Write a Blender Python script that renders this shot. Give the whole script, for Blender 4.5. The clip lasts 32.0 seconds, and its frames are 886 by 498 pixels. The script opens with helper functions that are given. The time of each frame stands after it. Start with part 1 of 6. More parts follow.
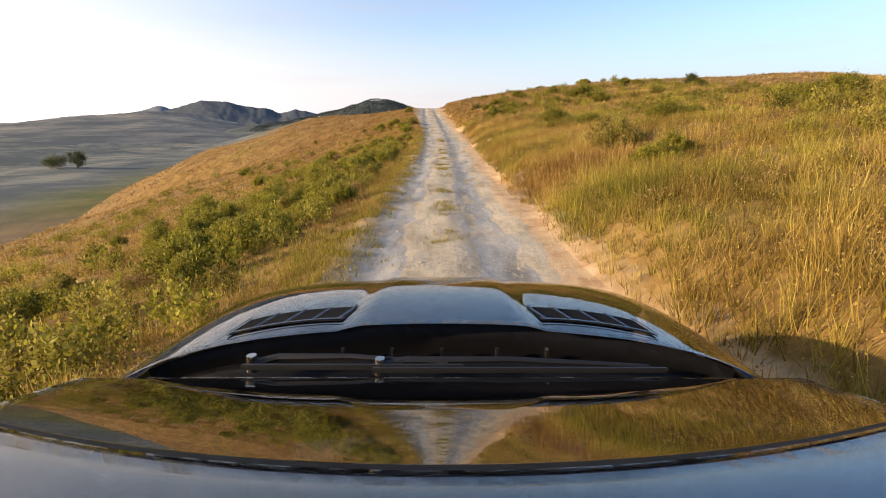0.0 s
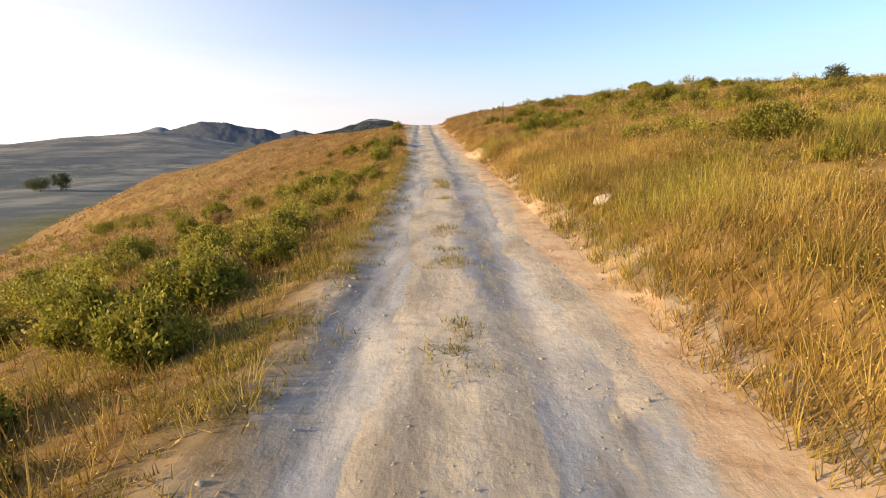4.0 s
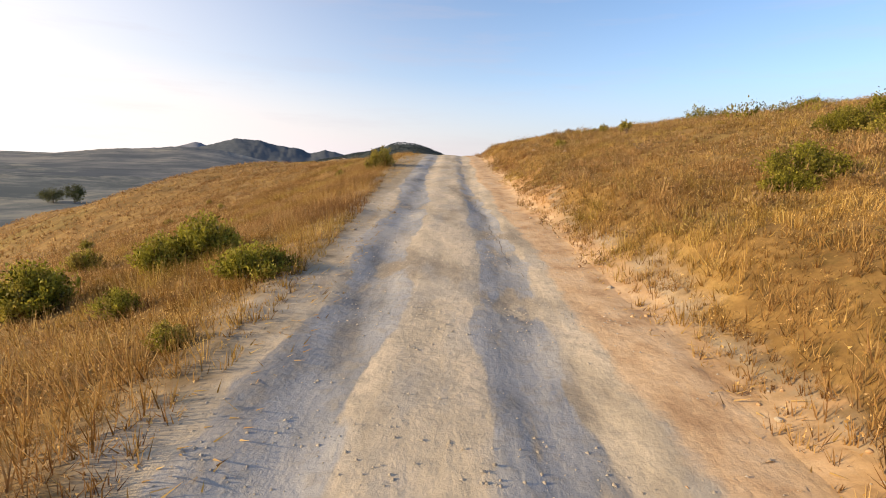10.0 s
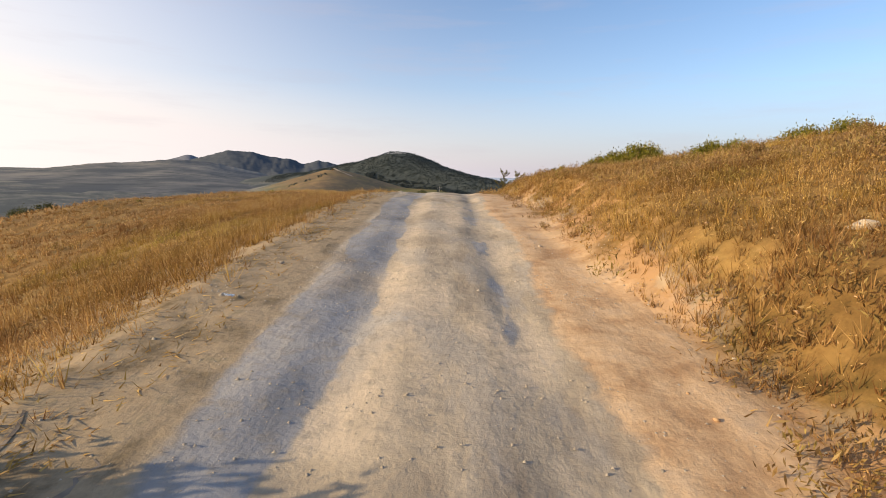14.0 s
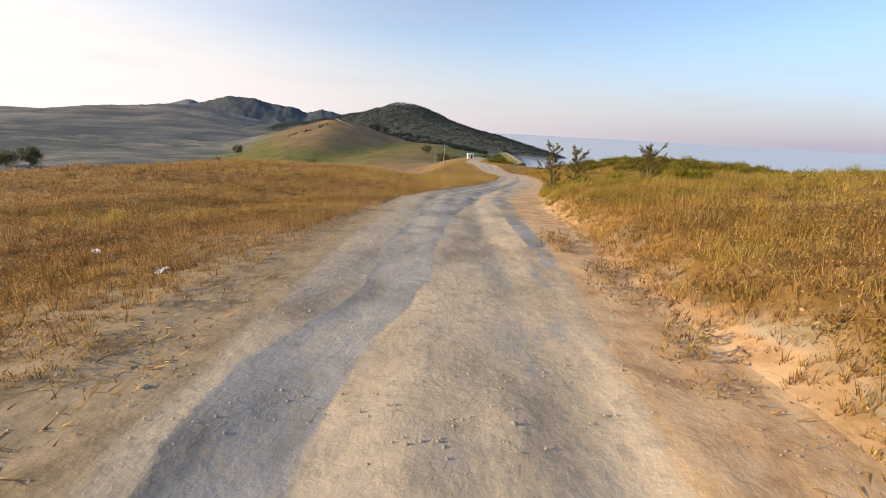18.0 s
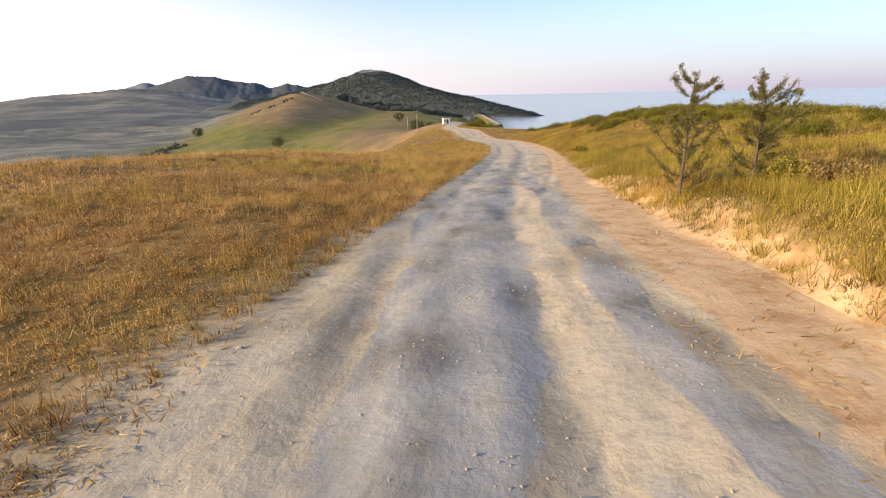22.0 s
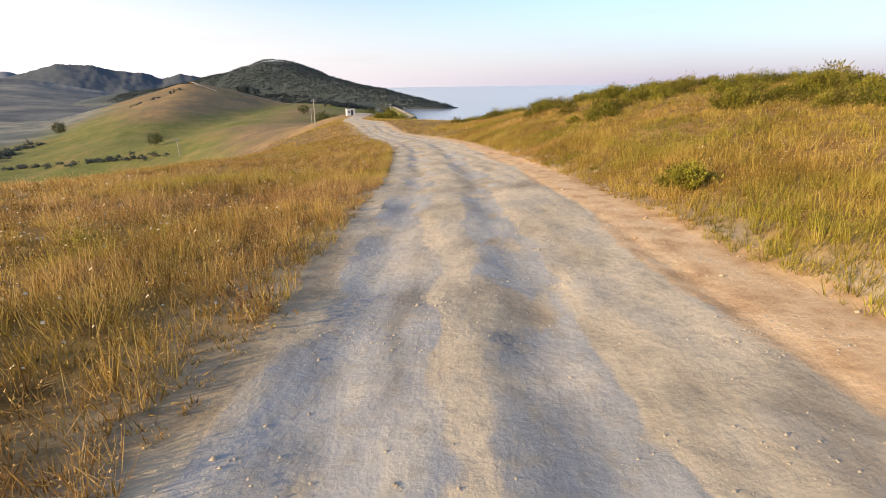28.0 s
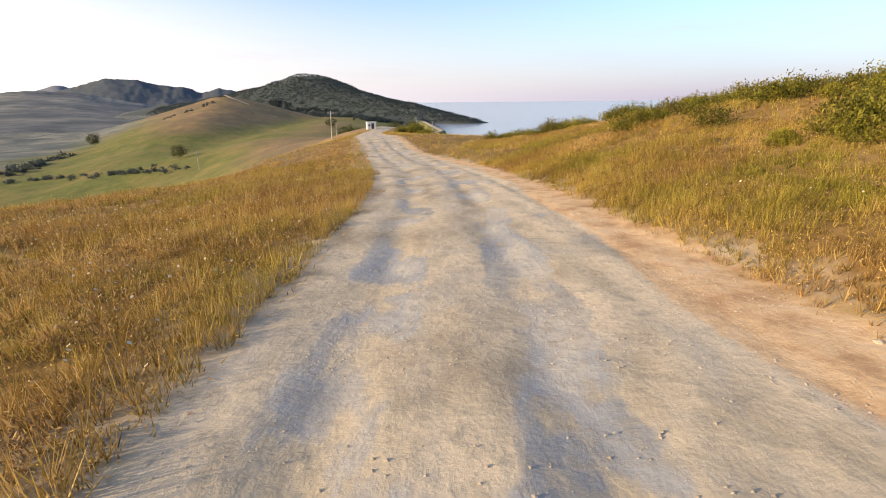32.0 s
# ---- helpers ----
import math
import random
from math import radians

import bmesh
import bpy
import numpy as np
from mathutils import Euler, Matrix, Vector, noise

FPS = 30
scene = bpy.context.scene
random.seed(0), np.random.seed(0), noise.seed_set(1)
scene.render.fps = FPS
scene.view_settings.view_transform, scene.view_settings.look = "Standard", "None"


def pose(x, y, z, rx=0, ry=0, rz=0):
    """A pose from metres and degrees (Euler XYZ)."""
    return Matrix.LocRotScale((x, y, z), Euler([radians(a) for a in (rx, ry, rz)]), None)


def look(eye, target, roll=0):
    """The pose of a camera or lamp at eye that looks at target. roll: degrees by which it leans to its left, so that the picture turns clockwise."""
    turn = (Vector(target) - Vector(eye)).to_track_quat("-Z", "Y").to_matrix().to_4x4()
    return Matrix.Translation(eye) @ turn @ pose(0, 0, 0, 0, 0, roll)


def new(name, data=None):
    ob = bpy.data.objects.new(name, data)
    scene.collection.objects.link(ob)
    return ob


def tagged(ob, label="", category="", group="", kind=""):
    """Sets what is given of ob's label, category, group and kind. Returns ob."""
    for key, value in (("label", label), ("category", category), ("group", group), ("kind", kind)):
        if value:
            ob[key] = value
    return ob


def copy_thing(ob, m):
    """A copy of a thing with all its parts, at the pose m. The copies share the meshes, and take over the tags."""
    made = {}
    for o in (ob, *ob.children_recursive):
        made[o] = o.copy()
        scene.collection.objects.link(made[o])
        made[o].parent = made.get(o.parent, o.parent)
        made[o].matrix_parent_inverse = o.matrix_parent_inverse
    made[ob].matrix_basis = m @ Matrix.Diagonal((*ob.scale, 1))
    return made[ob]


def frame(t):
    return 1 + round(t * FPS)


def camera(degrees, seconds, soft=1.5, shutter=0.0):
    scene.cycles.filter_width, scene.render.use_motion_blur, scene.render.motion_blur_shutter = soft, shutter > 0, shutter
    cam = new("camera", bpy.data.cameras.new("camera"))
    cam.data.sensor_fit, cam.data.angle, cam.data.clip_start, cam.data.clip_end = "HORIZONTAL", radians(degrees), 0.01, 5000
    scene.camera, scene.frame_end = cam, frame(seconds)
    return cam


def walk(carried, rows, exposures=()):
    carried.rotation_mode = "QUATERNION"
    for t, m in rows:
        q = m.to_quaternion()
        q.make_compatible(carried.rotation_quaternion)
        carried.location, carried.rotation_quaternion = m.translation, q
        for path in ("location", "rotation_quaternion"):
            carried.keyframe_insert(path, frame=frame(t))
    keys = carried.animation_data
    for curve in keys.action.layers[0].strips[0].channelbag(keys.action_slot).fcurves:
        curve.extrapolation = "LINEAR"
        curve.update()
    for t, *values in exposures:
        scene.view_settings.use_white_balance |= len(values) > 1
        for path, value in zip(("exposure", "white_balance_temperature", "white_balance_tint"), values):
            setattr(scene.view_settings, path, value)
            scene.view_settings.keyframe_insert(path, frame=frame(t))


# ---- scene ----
cam = camera(87.1, 32.0, 0.95)
PATH = [
    (0.0, pose(0.000, 0.000, 1.750, 74.54, 0, -0.61) @ pose(0, 0, 0, 0, 0, 0.07)),
    (0.5, pose(-0.000, 2.540, 1.693, 74.28, 0, -0.76) @ pose(0, 0, 0, 0, 0, 1.53)),
    (1.0, pose(-0.001, 5.013, 1.650, 75.06, 0, -0.62) @ pose(0, 0, 0, 0, 0, 0.47)),
    (1.5, pose(-0.001, 7.415, 1.619, 74.97, 0, -0.41) @ pose(0, 0, 0, 0, 0, 0.18)),
    (2.0, pose(0.002, 9.740, 1.603, 74.58, 0, -0.56) @ pose(0, 0, 0, 0, 0, 1.33)),
    (2.5, pose(0.011, 11.983, 1.601, 75.68, 0, -0.60) @ pose(0, 0, 0, 0, 0, 1.10)),
    (3.0, pose(0.027, 14.159, 1.615, 76.35, 0, -0.45) @ pose(0, 0, 0, 0, 0, 0.70)),
    (3.5, pose(0.049, 16.301, 1.644, 76.39, 0, -0.16) @ pose(0, 0, 0, 0, 0, 0.06)),
    (4.0, pose(0.077, 18.447, 1.686, 76.87, 0, -0.75) @ pose(0, 0, 0, 0, 0, -0.07)),
    (4.5, pose(0.106, 20.636, 1.740, 77.14, 0, -0.85) @ pose(0, 0, 0, 0, 0, -0.10)),
    (5.0, pose(0.132, 22.902, 1.804, 77.27, 0, -0.51) @ pose(0, 0, 0, 0, 0, -0.27)),
    (5.5, pose(0.150, 25.274, 1.878, 76.94, 0, 0.64) @ pose(0, 0, 0, 0, 0, -0.64)),
    (6.0, pose(0.153, 27.767, 1.962, 76.95, 0, 0.69) @ pose(0, 0, 0, 0, 0, -0.70)),
    (6.5, pose(0.140, 30.384, 2.057, 77.45, 0, 0.60) @ pose(0, 0, 0, 0, 0, -0.29)),
    (7.0, pose(0.109, 33.120, 2.167, 77.85, 0, 0.45) @ pose(0, 0, 0, 0, 0, -0.11)),
    (7.5, pose(0.061, 35.969, 2.294, 77.67, 0, 0.44) @ pose(0, 0, 0, 0, 0, 0.82)),
    (8.0, pose(-0.005, 38.902, 2.436, 78.07, 0, 0.36) @ pose(0, 0, 0, 0, 0, 2.45)),
    (8.5, pose(-0.086, 41.852, 2.588, 78.02, 0, 0.51) @ pose(0, 0, 0, 0, 0, 2.93)),
    (9.0, pose(-0.180, 44.736, 2.742, 78.42, 0, 0.94) @ pose(0, 0, 0, 0, 0, 2.56)),
    (9.5, pose(-0.283, 47.502, 2.895, 78.73, 0, 1.56) @ pose(0, 0, 0, 0, 0, 2.64)),
    (10.0, pose(-0.391, 50.174, 3.047, 79.75, 0, 2.21) @ pose(0, 0, 0, 0, 0, 2.26)),
    (10.5, pose(-0.498, 52.807, 3.202, 79.76, 0, 2.12) @ pose(0, 0, 0, 0, 0, 1.73)),
    (11.0, pose(-0.599, 55.404, 3.364, 79.97, 0, 1.67) @ pose(0, 0, 0, 0, 0, 1.32)),
    (11.5, pose(-0.690, 57.967, 3.534, 79.72, 0, 1.54) @ pose(0, 0, 0, 0, 0, 1.14)),
    (12.0, pose(-0.773, 60.530, 3.717, 80.37, 0, 1.25) @ pose(0, 0, 0, 0, 0, 2.14)),
    (12.5, pose(-0.851, 63.101, 3.914, 80.60, 0, 1.15) @ pose(0, 0, 0, 0, 0, 2.35)),
    (13.0, pose(-0.924, 65.648, 4.120, 80.16, 0, 1.45) @ pose(0, 0, 0, 0, 0, 1.41)),
    (13.5, pose(-0.996, 68.150, 4.328, 81.15, 0, 1.79) @ pose(0, 0, 0, 0, 0, 0.64)),
    (14.0, pose(-1.069, 70.604, 4.533, 80.71, 0, 1.72) @ pose(0, 0, 0, 0, 0, 1.20)),
    (14.5, pose(-1.144, 72.992, 4.729, 80.72, 0, 1.83) @ pose(0, 0, 0, 0, 0, 0.80)),
    (15.0, pose(-1.217, 75.282, 4.908, 80.14, 0, 1.67) @ pose(0, 0, 0, 0, 0, 0.23)),
    (15.5, pose(-1.289, 77.455, 5.064, 79.64, 0, 1.71) @ pose(0, 0, 0, 0, 0, 0.23)),
    (16.0, pose(-1.359, 79.510, 5.193, 79.21, 0, 1.74) @ pose(0, 0, 0, 0, 0, 1.08)),
    (16.5, pose(-1.427, 81.463, 5.293, 79.98, 0, 1.54) @ pose(0, 0, 0, 0, 0, 2.57)),
    (17.0, pose(-1.497, 83.348, 5.361, 78.64, 0, 1.90) @ pose(0, 0, 0, 0, 0, 2.30)),
    (17.5, pose(-1.571, 85.205, 5.396, 76.73, 0, 2.08) @ pose(0, 0, 0, 0, 0, 2.00)),
    (18.0, pose(-1.649, 87.068, 5.396, 75.25, 0, 1.89) @ pose(0, 0, 0, 0, 0, 3.12)),
    (18.5, pose(-1.730, 88.953, 5.364, 73.90, 0, 2.24) @ pose(0, 0, 0, 0, 0, 1.96)),
    (19.0, pose(-1.811, 90.856, 5.302, 73.32, 0, 2.31) @ pose(0, 0, 0, 0, 0, 1.94)),
    (19.5, pose(-1.887, 92.766, 5.216, 72.98, 0, 2.41) @ pose(0, 0, 0, 0, 0, 1.01)),
    (20.0, pose(-1.950, 94.669, 5.111, 73.11, 0, 1.59) @ pose(0, 0, 0, 0, 0, 0.84)),
    (20.5, pose(-1.996, 96.557, 4.992, 72.39, 0, 0.88) @ pose(0, 0, 0, 0, 0, 0.21)),
    (21.0, pose(-2.023, 98.406, 4.865, 71.74, 0, 0.43) @ pose(0, 0, 0, 0, 0, 0.19)),
    (21.5, pose(-2.029, 100.195, 4.734, 70.87, 0, 0.33) @ pose(0, 0, 0, 0, 0, -0.80)),
    (22.0, pose(-2.011, 101.942, 4.603, 71.33, 0, -0.34) @ pose(0, 0, 0, 0, 0, -1.06)),
    (22.5, pose(-1.968, 103.685, 4.470, 71.24, 0, -1.63) @ pose(0, 0, 0, 0, 0, -1.22)),
    (23.0, pose(-1.893, 105.445, 4.334, 71.44, 0, -2.77) @ pose(0, 0, 0, 0, 0, -1.50)),
    (23.5, pose(-1.782, 107.215, 4.194, 71.53, 0, -3.98) @ pose(0, 0, 0, 0, 0, -1.64)),
    (24.0, pose(-1.633, 108.981, 4.049, 71.25, 0, -5.41) @ pose(0, 0, 0, 0, 0, -1.18)),
    (24.5, pose(-1.444, 110.741, 3.898, 70.05, 0, -6.63) @ pose(0, 0, 0, 0, 0, -1.43)),
    (25.0, pose(-1.215, 112.518, 3.738, 70.26, 0, -7.87) @ pose(0, 0, 0, 0, 0, -1.20)),
    (25.5, pose(-0.941, 114.346, 3.569, 70.60, 0, -8.89) @ pose(0, 0, 0, 0, 0, -1.02)),
    (26.0, pose(-0.619, 116.262, 3.389, 70.53, 0, -10.29) @ pose(0, 0, 0, 0, 0, -0.38)),
    (26.5, pose(-0.249, 118.295, 3.199, 70.60, 0, -11.01) @ pose(0, 0, 0, 0, 0, -0.11)),
    (27.0, pose(0.166, 120.460, 3.002, 70.71, 0, -11.21) @ pose(0, 0, 0, 0, 0, -0.26)),
    (27.5, pose(0.613, 122.739, 2.803, 70.35, 0, -10.60) @ pose(0, 0, 0, 0, 0, -0.68)),
    (28.0, pose(1.076, 125.076, 2.611, 70.39, 0, -10.57) @ pose(0, 0, 0, 0, 0, -0.70)),
    (28.5, pose(1.535, 127.388, 2.433, 71.52, 0, -10.94) @ pose(0, 0, 0, 0, 0, -0.44)),
    (29.0, pose(1.974, 129.613, 2.270, 71.75, 0, -11.21) @ pose(0, 0, 0, 0, 0, -0.58)),
    (29.5, pose(2.386, 131.721, 2.121, 71.34, 0, -11.25) @ pose(0, 0, 0, 0, 0, -0.84)),
    (30.0, pose(2.765, 133.704, 1.983, 72.24, 0, -11.44) @ pose(0, 0, 0, 0, 0, -0.60)),
    (30.5, pose(3.106, 135.561, 1.853, 71.98, 0, -11.28) @ pose(0, 0, 0, 0, 0, -0.62)),
    (31.0, pose(3.406, 137.294, 1.730, 71.01, 0, -10.29) @ pose(0, 0, 0, 0, 0, -0.93)),
    (31.5, pose(3.661, 138.907, 1.614, 70.73, 0, -8.58) @ pose(0, 0, 0, 0, 0, -1.04)),
    (32.0, pose(3.873, 140.405, 1.505, 72.11, 0, -7.15) @ pose(0, 0, 0, 0, 0, -0.43)),
]
walk(cam, PATH, [(0, 0.8, 6500, 13), (7, 0.8, 6500, 13), (13, 0.5, 6500, 13), (17, 0.52, 6500, 13), (21, 0.85, 6500, 13), (25, 0.88, 6500, 13), (32, 0.84, 6500, 13)])


# ---- world and sun ----
SUN_EL, SUN_AZ = 17.0, 255.0          # degrees; azimuth clockwise from +y
sun_dir = Vector((math.sin(radians(SUN_AZ)) * math.cos(radians(SUN_EL)), math.cos(radians(SUN_AZ)) * math.cos(radians(SUN_EL)), math.sin(radians(SUN_EL))))
world = bpy.data.worlds.new("sky")
scene.world = world
world.use_nodes = True
wn = world.node_tree.nodes
sky = wn.new("ShaderNodeTexSky")
sky.sky_type, sky.sun_disc = "NISHITA", False
sky.sun_elevation, sky.sun_rotation = radians(SUN_EL), radians(SUN_AZ)
sky.air_density, sky.dust_density, sky.ozone_density = 1.0, 0.35, 2.0
# thin evening haze low over the horizon: lavender, paler towards the sun
wl = world.node_tree.links
way = wn.new("ShaderNodeTexCoord").outputs["Generated"]
parts_of = wn.new("ShaderNodeSeparateXYZ")
wl.new(way, parts_of.inputs[0])
low = wn.new("ShaderNodeValToRGB")
for slot, (at, grey) in zip((low.color_ramp.elements[0], low.color_ramp.elements.new(0.06), low.color_ramp.elements.new(0.17), low.color_ramp.elements[-1]), ((0.0, 0.92), (0.06, 0.66), (0.17, 0.17), (0.36, 0.0))):
    slot.position, slot.color = at, (grey, grey, grey, 1)
wl.new(parts_of.outputs[2], low.inputs[0])
facing = wn.new("ShaderNodeMapRange")
wl.new(parts_of.outputs[0], facing.inputs[0])
facing.inputs[1].default_value, facing.inputs[2].default_value = 0.6, -0.75
haze = wn.new("ShaderNodeMix")
haze.data_type = "RGBA"
haze.inputs[6].default_value, haze.inputs[7].default_value = (2.1, 1.95, 2.55, 1), (5.2, 4.8, 4.4, 1)
wl.new(facing.outputs[0], haze.inputs[0])
veil = wn.new("ShaderNodeMix")
veil.data_type = "RGBA"
cube = wn.new("ShaderNodeMath")
cube.operation = "POWER"
wl.new(facing.outputs[0], cube.inputs[0])
cube.inputs[1].default_value = 3.0
glare = wn.new("ShaderNodeMath")
glare.operation, glare.use_clamp = "MULTIPLY_ADD", True
wl.new(cube.outputs[0], glare.inputs[0])
glare.inputs[1].default_value = 0.75
wl.new(low.outputs[0], glare.inputs[2])
wl.new(glare.outputs[0], veil.inputs[0])
clear = wn.new("ShaderNodeMix")
clear.data_type, clear.blend_type = "RGBA", "MULTIPLY"
clear.inputs[0].default_value, clear.inputs[7].default_value = 1.0, (0.80, 0.88, 0.96, 1)
wl.new(sky.outputs[0], clear.inputs[6])
wl.new(clear.outputs[2], veil.inputs[6])
wl.new(haze.outputs[2], veil.inputs[7])
wisp_map = wn.new("ShaderNodeMapping")
wisp_map.inputs["Scale"].default_value = (1.6, 1.6, 13.0)
wl.new(way, wisp_map.inputs[0])
wisp_noise = wn.new("ShaderNodeTexNoise")
wisp_noise.inputs["Scale"].default_value, wisp_noise.inputs["Detail"].default_value, wisp_noise.inputs["Roughness"].default_value = 2.2, 8.0, 0.62
wl.new(wisp_map.outputs[0], wisp_noise.inputs["Vector"])
wisp = wn.new("ShaderNodeValToRGB")
wisp.color_ramp.elements[0].position, wisp.color_ramp.elements[1].position = 0.52, 0.78
wisp.color_ramp.elements[1].color = (0.25, 0.25, 0.25, 1)
wl.new(wisp_noise.outputs[0], wisp.inputs[0])
cloudy = wn.new("ShaderNodeMix")
cloudy.data_type = "RGBA"
wl.new(wisp.outputs[0], cloudy.inputs[0])
wl.new(veil.outputs[2], cloudy.inputs[6])
cloudy.inputs[7].default_value = (2.9, 2.6, 2.8, 1)
wl.new(cloudy.outputs[2], wn["Background"].inputs[0])
wn["Background"].inputs[1].default_value = 0.15
sun = new("sun", bpy.data.lights.new("sun", "SUN"))
sun.data.energy, sun.data.angle, sun.data.color = 4.6, radians(0.6), (1.0, 0.76, 0.46)
sun.matrix_world = look((0, 0, 60), Vector((0, 0, 60)) - sun_dir)


# ---- materials ----
def material(name):
    m = bpy.data.materials.new(name)
    m.use_nodes = True
    return m, m.node_tree.nodes, m.node_tree.links, m.node_tree.nodes["Principled BSDF"]


def node(nodes, kind, **values):
    n = nodes.new("ShaderNode" + kind)
    for key, value in values.items():
        n.inputs[key.replace("_", " ")].default_value = value
    return n


def ramp(nodes, links, source, stops):
    r = nodes.new("ShaderNodeValToRGB")
    e = r.color_ramp.elements
    while len(e) < len(stops):
        e.new(0.5)
    for slot, (at, colour) in zip(e, stops):
        slot.position, slot.color = at, (*colour, 1)
    links.new(source, r.inputs[0])
    return r.outputs[0]


def mix(nodes, links, factor, a, b):
    m = nodes.new("ShaderNodeMix")
    m.data_type = "RGBA"
    for value, slot in ((factor, m.inputs[0]), (a, m.inputs[6]), (b, m.inputs[7])):
        if isinstance(value, (int, float)):
            slot.default_value = value
        elif isinstance(value, tuple):
            slot.default_value = (*value, 1)
        else:
            links.new(value, slot)
    return m.outputs[2]


def maths(nodes, links, op, a, b=0.0, clamp=False):
    m = nodes.new("ShaderNodeMath")
    m.operation, m.use_clamp = op, clamp
    for value, slot in ((a, m.inputs[0]), (b, m.inputs[1])):
        if isinstance(value, (int, float)):
            slot.default_value = value
        else:
            links.new(value, slot)
    return m.outputs[0]


def noise_of(nodes, links, scale, detail=4.0, rough=0.6, source=None, stretch=None):
    n = node(nodes, "TexNoise", Scale=scale, Detail=detail, Roughness=rough)
    if source is not None:
        if stretch:
            mp = nodes.new("ShaderNodeMapping")
            mp.inputs["Scale"].default_value = stretch
            links.new(source, mp.inputs[0])
            source = mp.outputs[0]
        links.new(source, n.inputs["Vector"])
    return n.outputs[0]


def bump(nodes, links, shader, height, strength, distance):
    b = node(nodes, "Bump", Strength=strength, Distance=distance)
    links.new(height, b.inputs["Height"])
    links.new(b.outputs[0], shader.inputs["Normal"])


def plain(name, colour, rough=0.6, metal=0.0, vary=0.25, scale=8.0, relief=0.0):
    m, n, l, s = material(name)
    geo = n.new("ShaderNodeTexCoord").outputs["Object"]
    f = noise_of(n, l, scale, source=geo)
    dark = tuple(c * (1 - vary) for c in colour)
    lite = tuple(min(1, c * (1 + vary)) for c in colour)
    l.new(ramp(n, l, f, [(0.3, dark), (0.7, lite)]), s.inputs["Base Color"])
    s.inputs["Roughness"].default_value, s.inputs["Metallic"].default_value = rough, metal
    if relief:
        bump(n, l, s, f, 0.6, relief)
    return m


def ground_material():
    """Road, verge, soil under the grass, fields and far slopes: by way across the road (UV x) and by place."""
    m, n, l, s = material("earth")
    uv = n.new("ShaderNodeUVMap")
    uv.uv_map = "lane"
    co = n.new("ShaderNodeTexCoord").outputs["Object"]
    sep = n.new("ShaderNodeSeparateXYZ")
    l.new(uv.outputs[0], sep.inputs[0])
    u = sep.outputs[0]
    wob = maths(n, l, "MULTIPLY", maths(n, l, "SUBTRACT", noise_of(n, l, 0.7, 6.0, 0.65, co), 0.5), 1.5)
    uw = maths(n, l, "ADD", u, wob)
    grain = noise_of(n, l, 14.0, 8.0, 0.75, co)
    patch = noise_of(n, l, 0.9, 6.0, 0.7, co)
    worn = n.new("ShaderNodeAttribute")
    worn.attribute_name = "wear"
    ws = n.new("ShaderNodeSeparateXYZ")
    l.new(worn.outputs["Vector"], ws.inputs[0])
    slabs = noise_of(n, l, 1.0, 6.0, 0.62, uv.outputs[0], (1.3, 0.42, 1.0))
    ragged = noise_of(n, l, 2.2, 8.0, 0.66, co)
    clods = noise_of(n, l, 7.0, 6.0, 0.62, co)
    drawn = noise_of(n, l, 2.4, 5.0, 0.56, uv.outputs[0], (1.0, 0.26, 1.0))
    dust = noise_of(n, l, 0.35, 6.0, 0.6, co)
    # cream dust of the lane, its bared grey bed in the worn strips
    cream = ramp(n, l, slabs, [(0.36, (0.27, 0.225, 0.165)), (0.46, (0.43, 0.36, 0.255)), (0.58, (0.59, 0.49, 0.35)), (0.70, (0.43, 0.36, 0.265))])
    cream = mix(n, l, ramp(n, l, drawn, [(0.50, (0, 0, 0)), (0.60, (0.55, 0.55, 0.55))]), cream, (0.40, 0.37, 0.315))
    bed = ramp(n, l, drawn, [(0.34, (0.14, 0.14, 0.14)), (0.45, (0.245, 0.255, 0.26)), (0.56, (0.33, 0.335, 0.335)), (0.68, (0.45, 0.42, 0.36))])
    bared = maths(n, l, "ADD", maths(n, l, "MULTIPLY", ws.outputs[0], 0.9), maths(n, l, "ADD", maths(n, l, "MULTIPLY", maths(n, l, "SUBTRACT", slabs, 0.5), 1.9), maths(n, l, "MULTIPLY", maths(n, l, "SUBTRACT", drawn, 0.5), 1.5)))
    gravel = mix(n, l, ramp(n, l, bared, [(0.38, (0, 0, 0)), (0.53, (0.95, 0.95, 0.95))]), cream, bed)
    gravel = mix(n, l, ramp(n, l, dust, [(0.52, (0, 0, 0)), (0.66, (0.5, 0.5, 0.5))]), gravel, (0.60, 0.50, 0.36))
    gravel = mix(n, l, ramp(n, l, clods, [(0.50, (0, 0, 0)), (0.68, (0.6, 0.6, 0.6))]), gravel, (0.30, 0.265, 0.205))
    gravel = mix(n, l, maths(n, l, "MULTIPLY", grain, 0.14), gravel, (0.29, 0.25, 0.19))
    verge = ramp(n, l, ragged, [(0.36, (0.43, 0.26, 0.13)), (0.47, (0.58, 0.385, 0.21)), (0.58, (0.67, 0.475, 0.28)), (0.70, (0.58, 0.44, 0.29))])
    verge = mix(n, l, maths(n, l, "MULTIPLY", grain, 0.25), verge, (0.24, 0.15, 0.07))
    sandy = maths(n, l, "ADD", ws.outputs[1], maths(n, l, "MULTIPLY", maths(n, l, "SUBTRACT", ragged, 0.5), 1.1))
    lane = mix(n, l, ramp(n, l, sandy, [(0.38, (0, 0, 0)), (0.60, (0.92, 0.92, 0.92))]), gravel, verge)
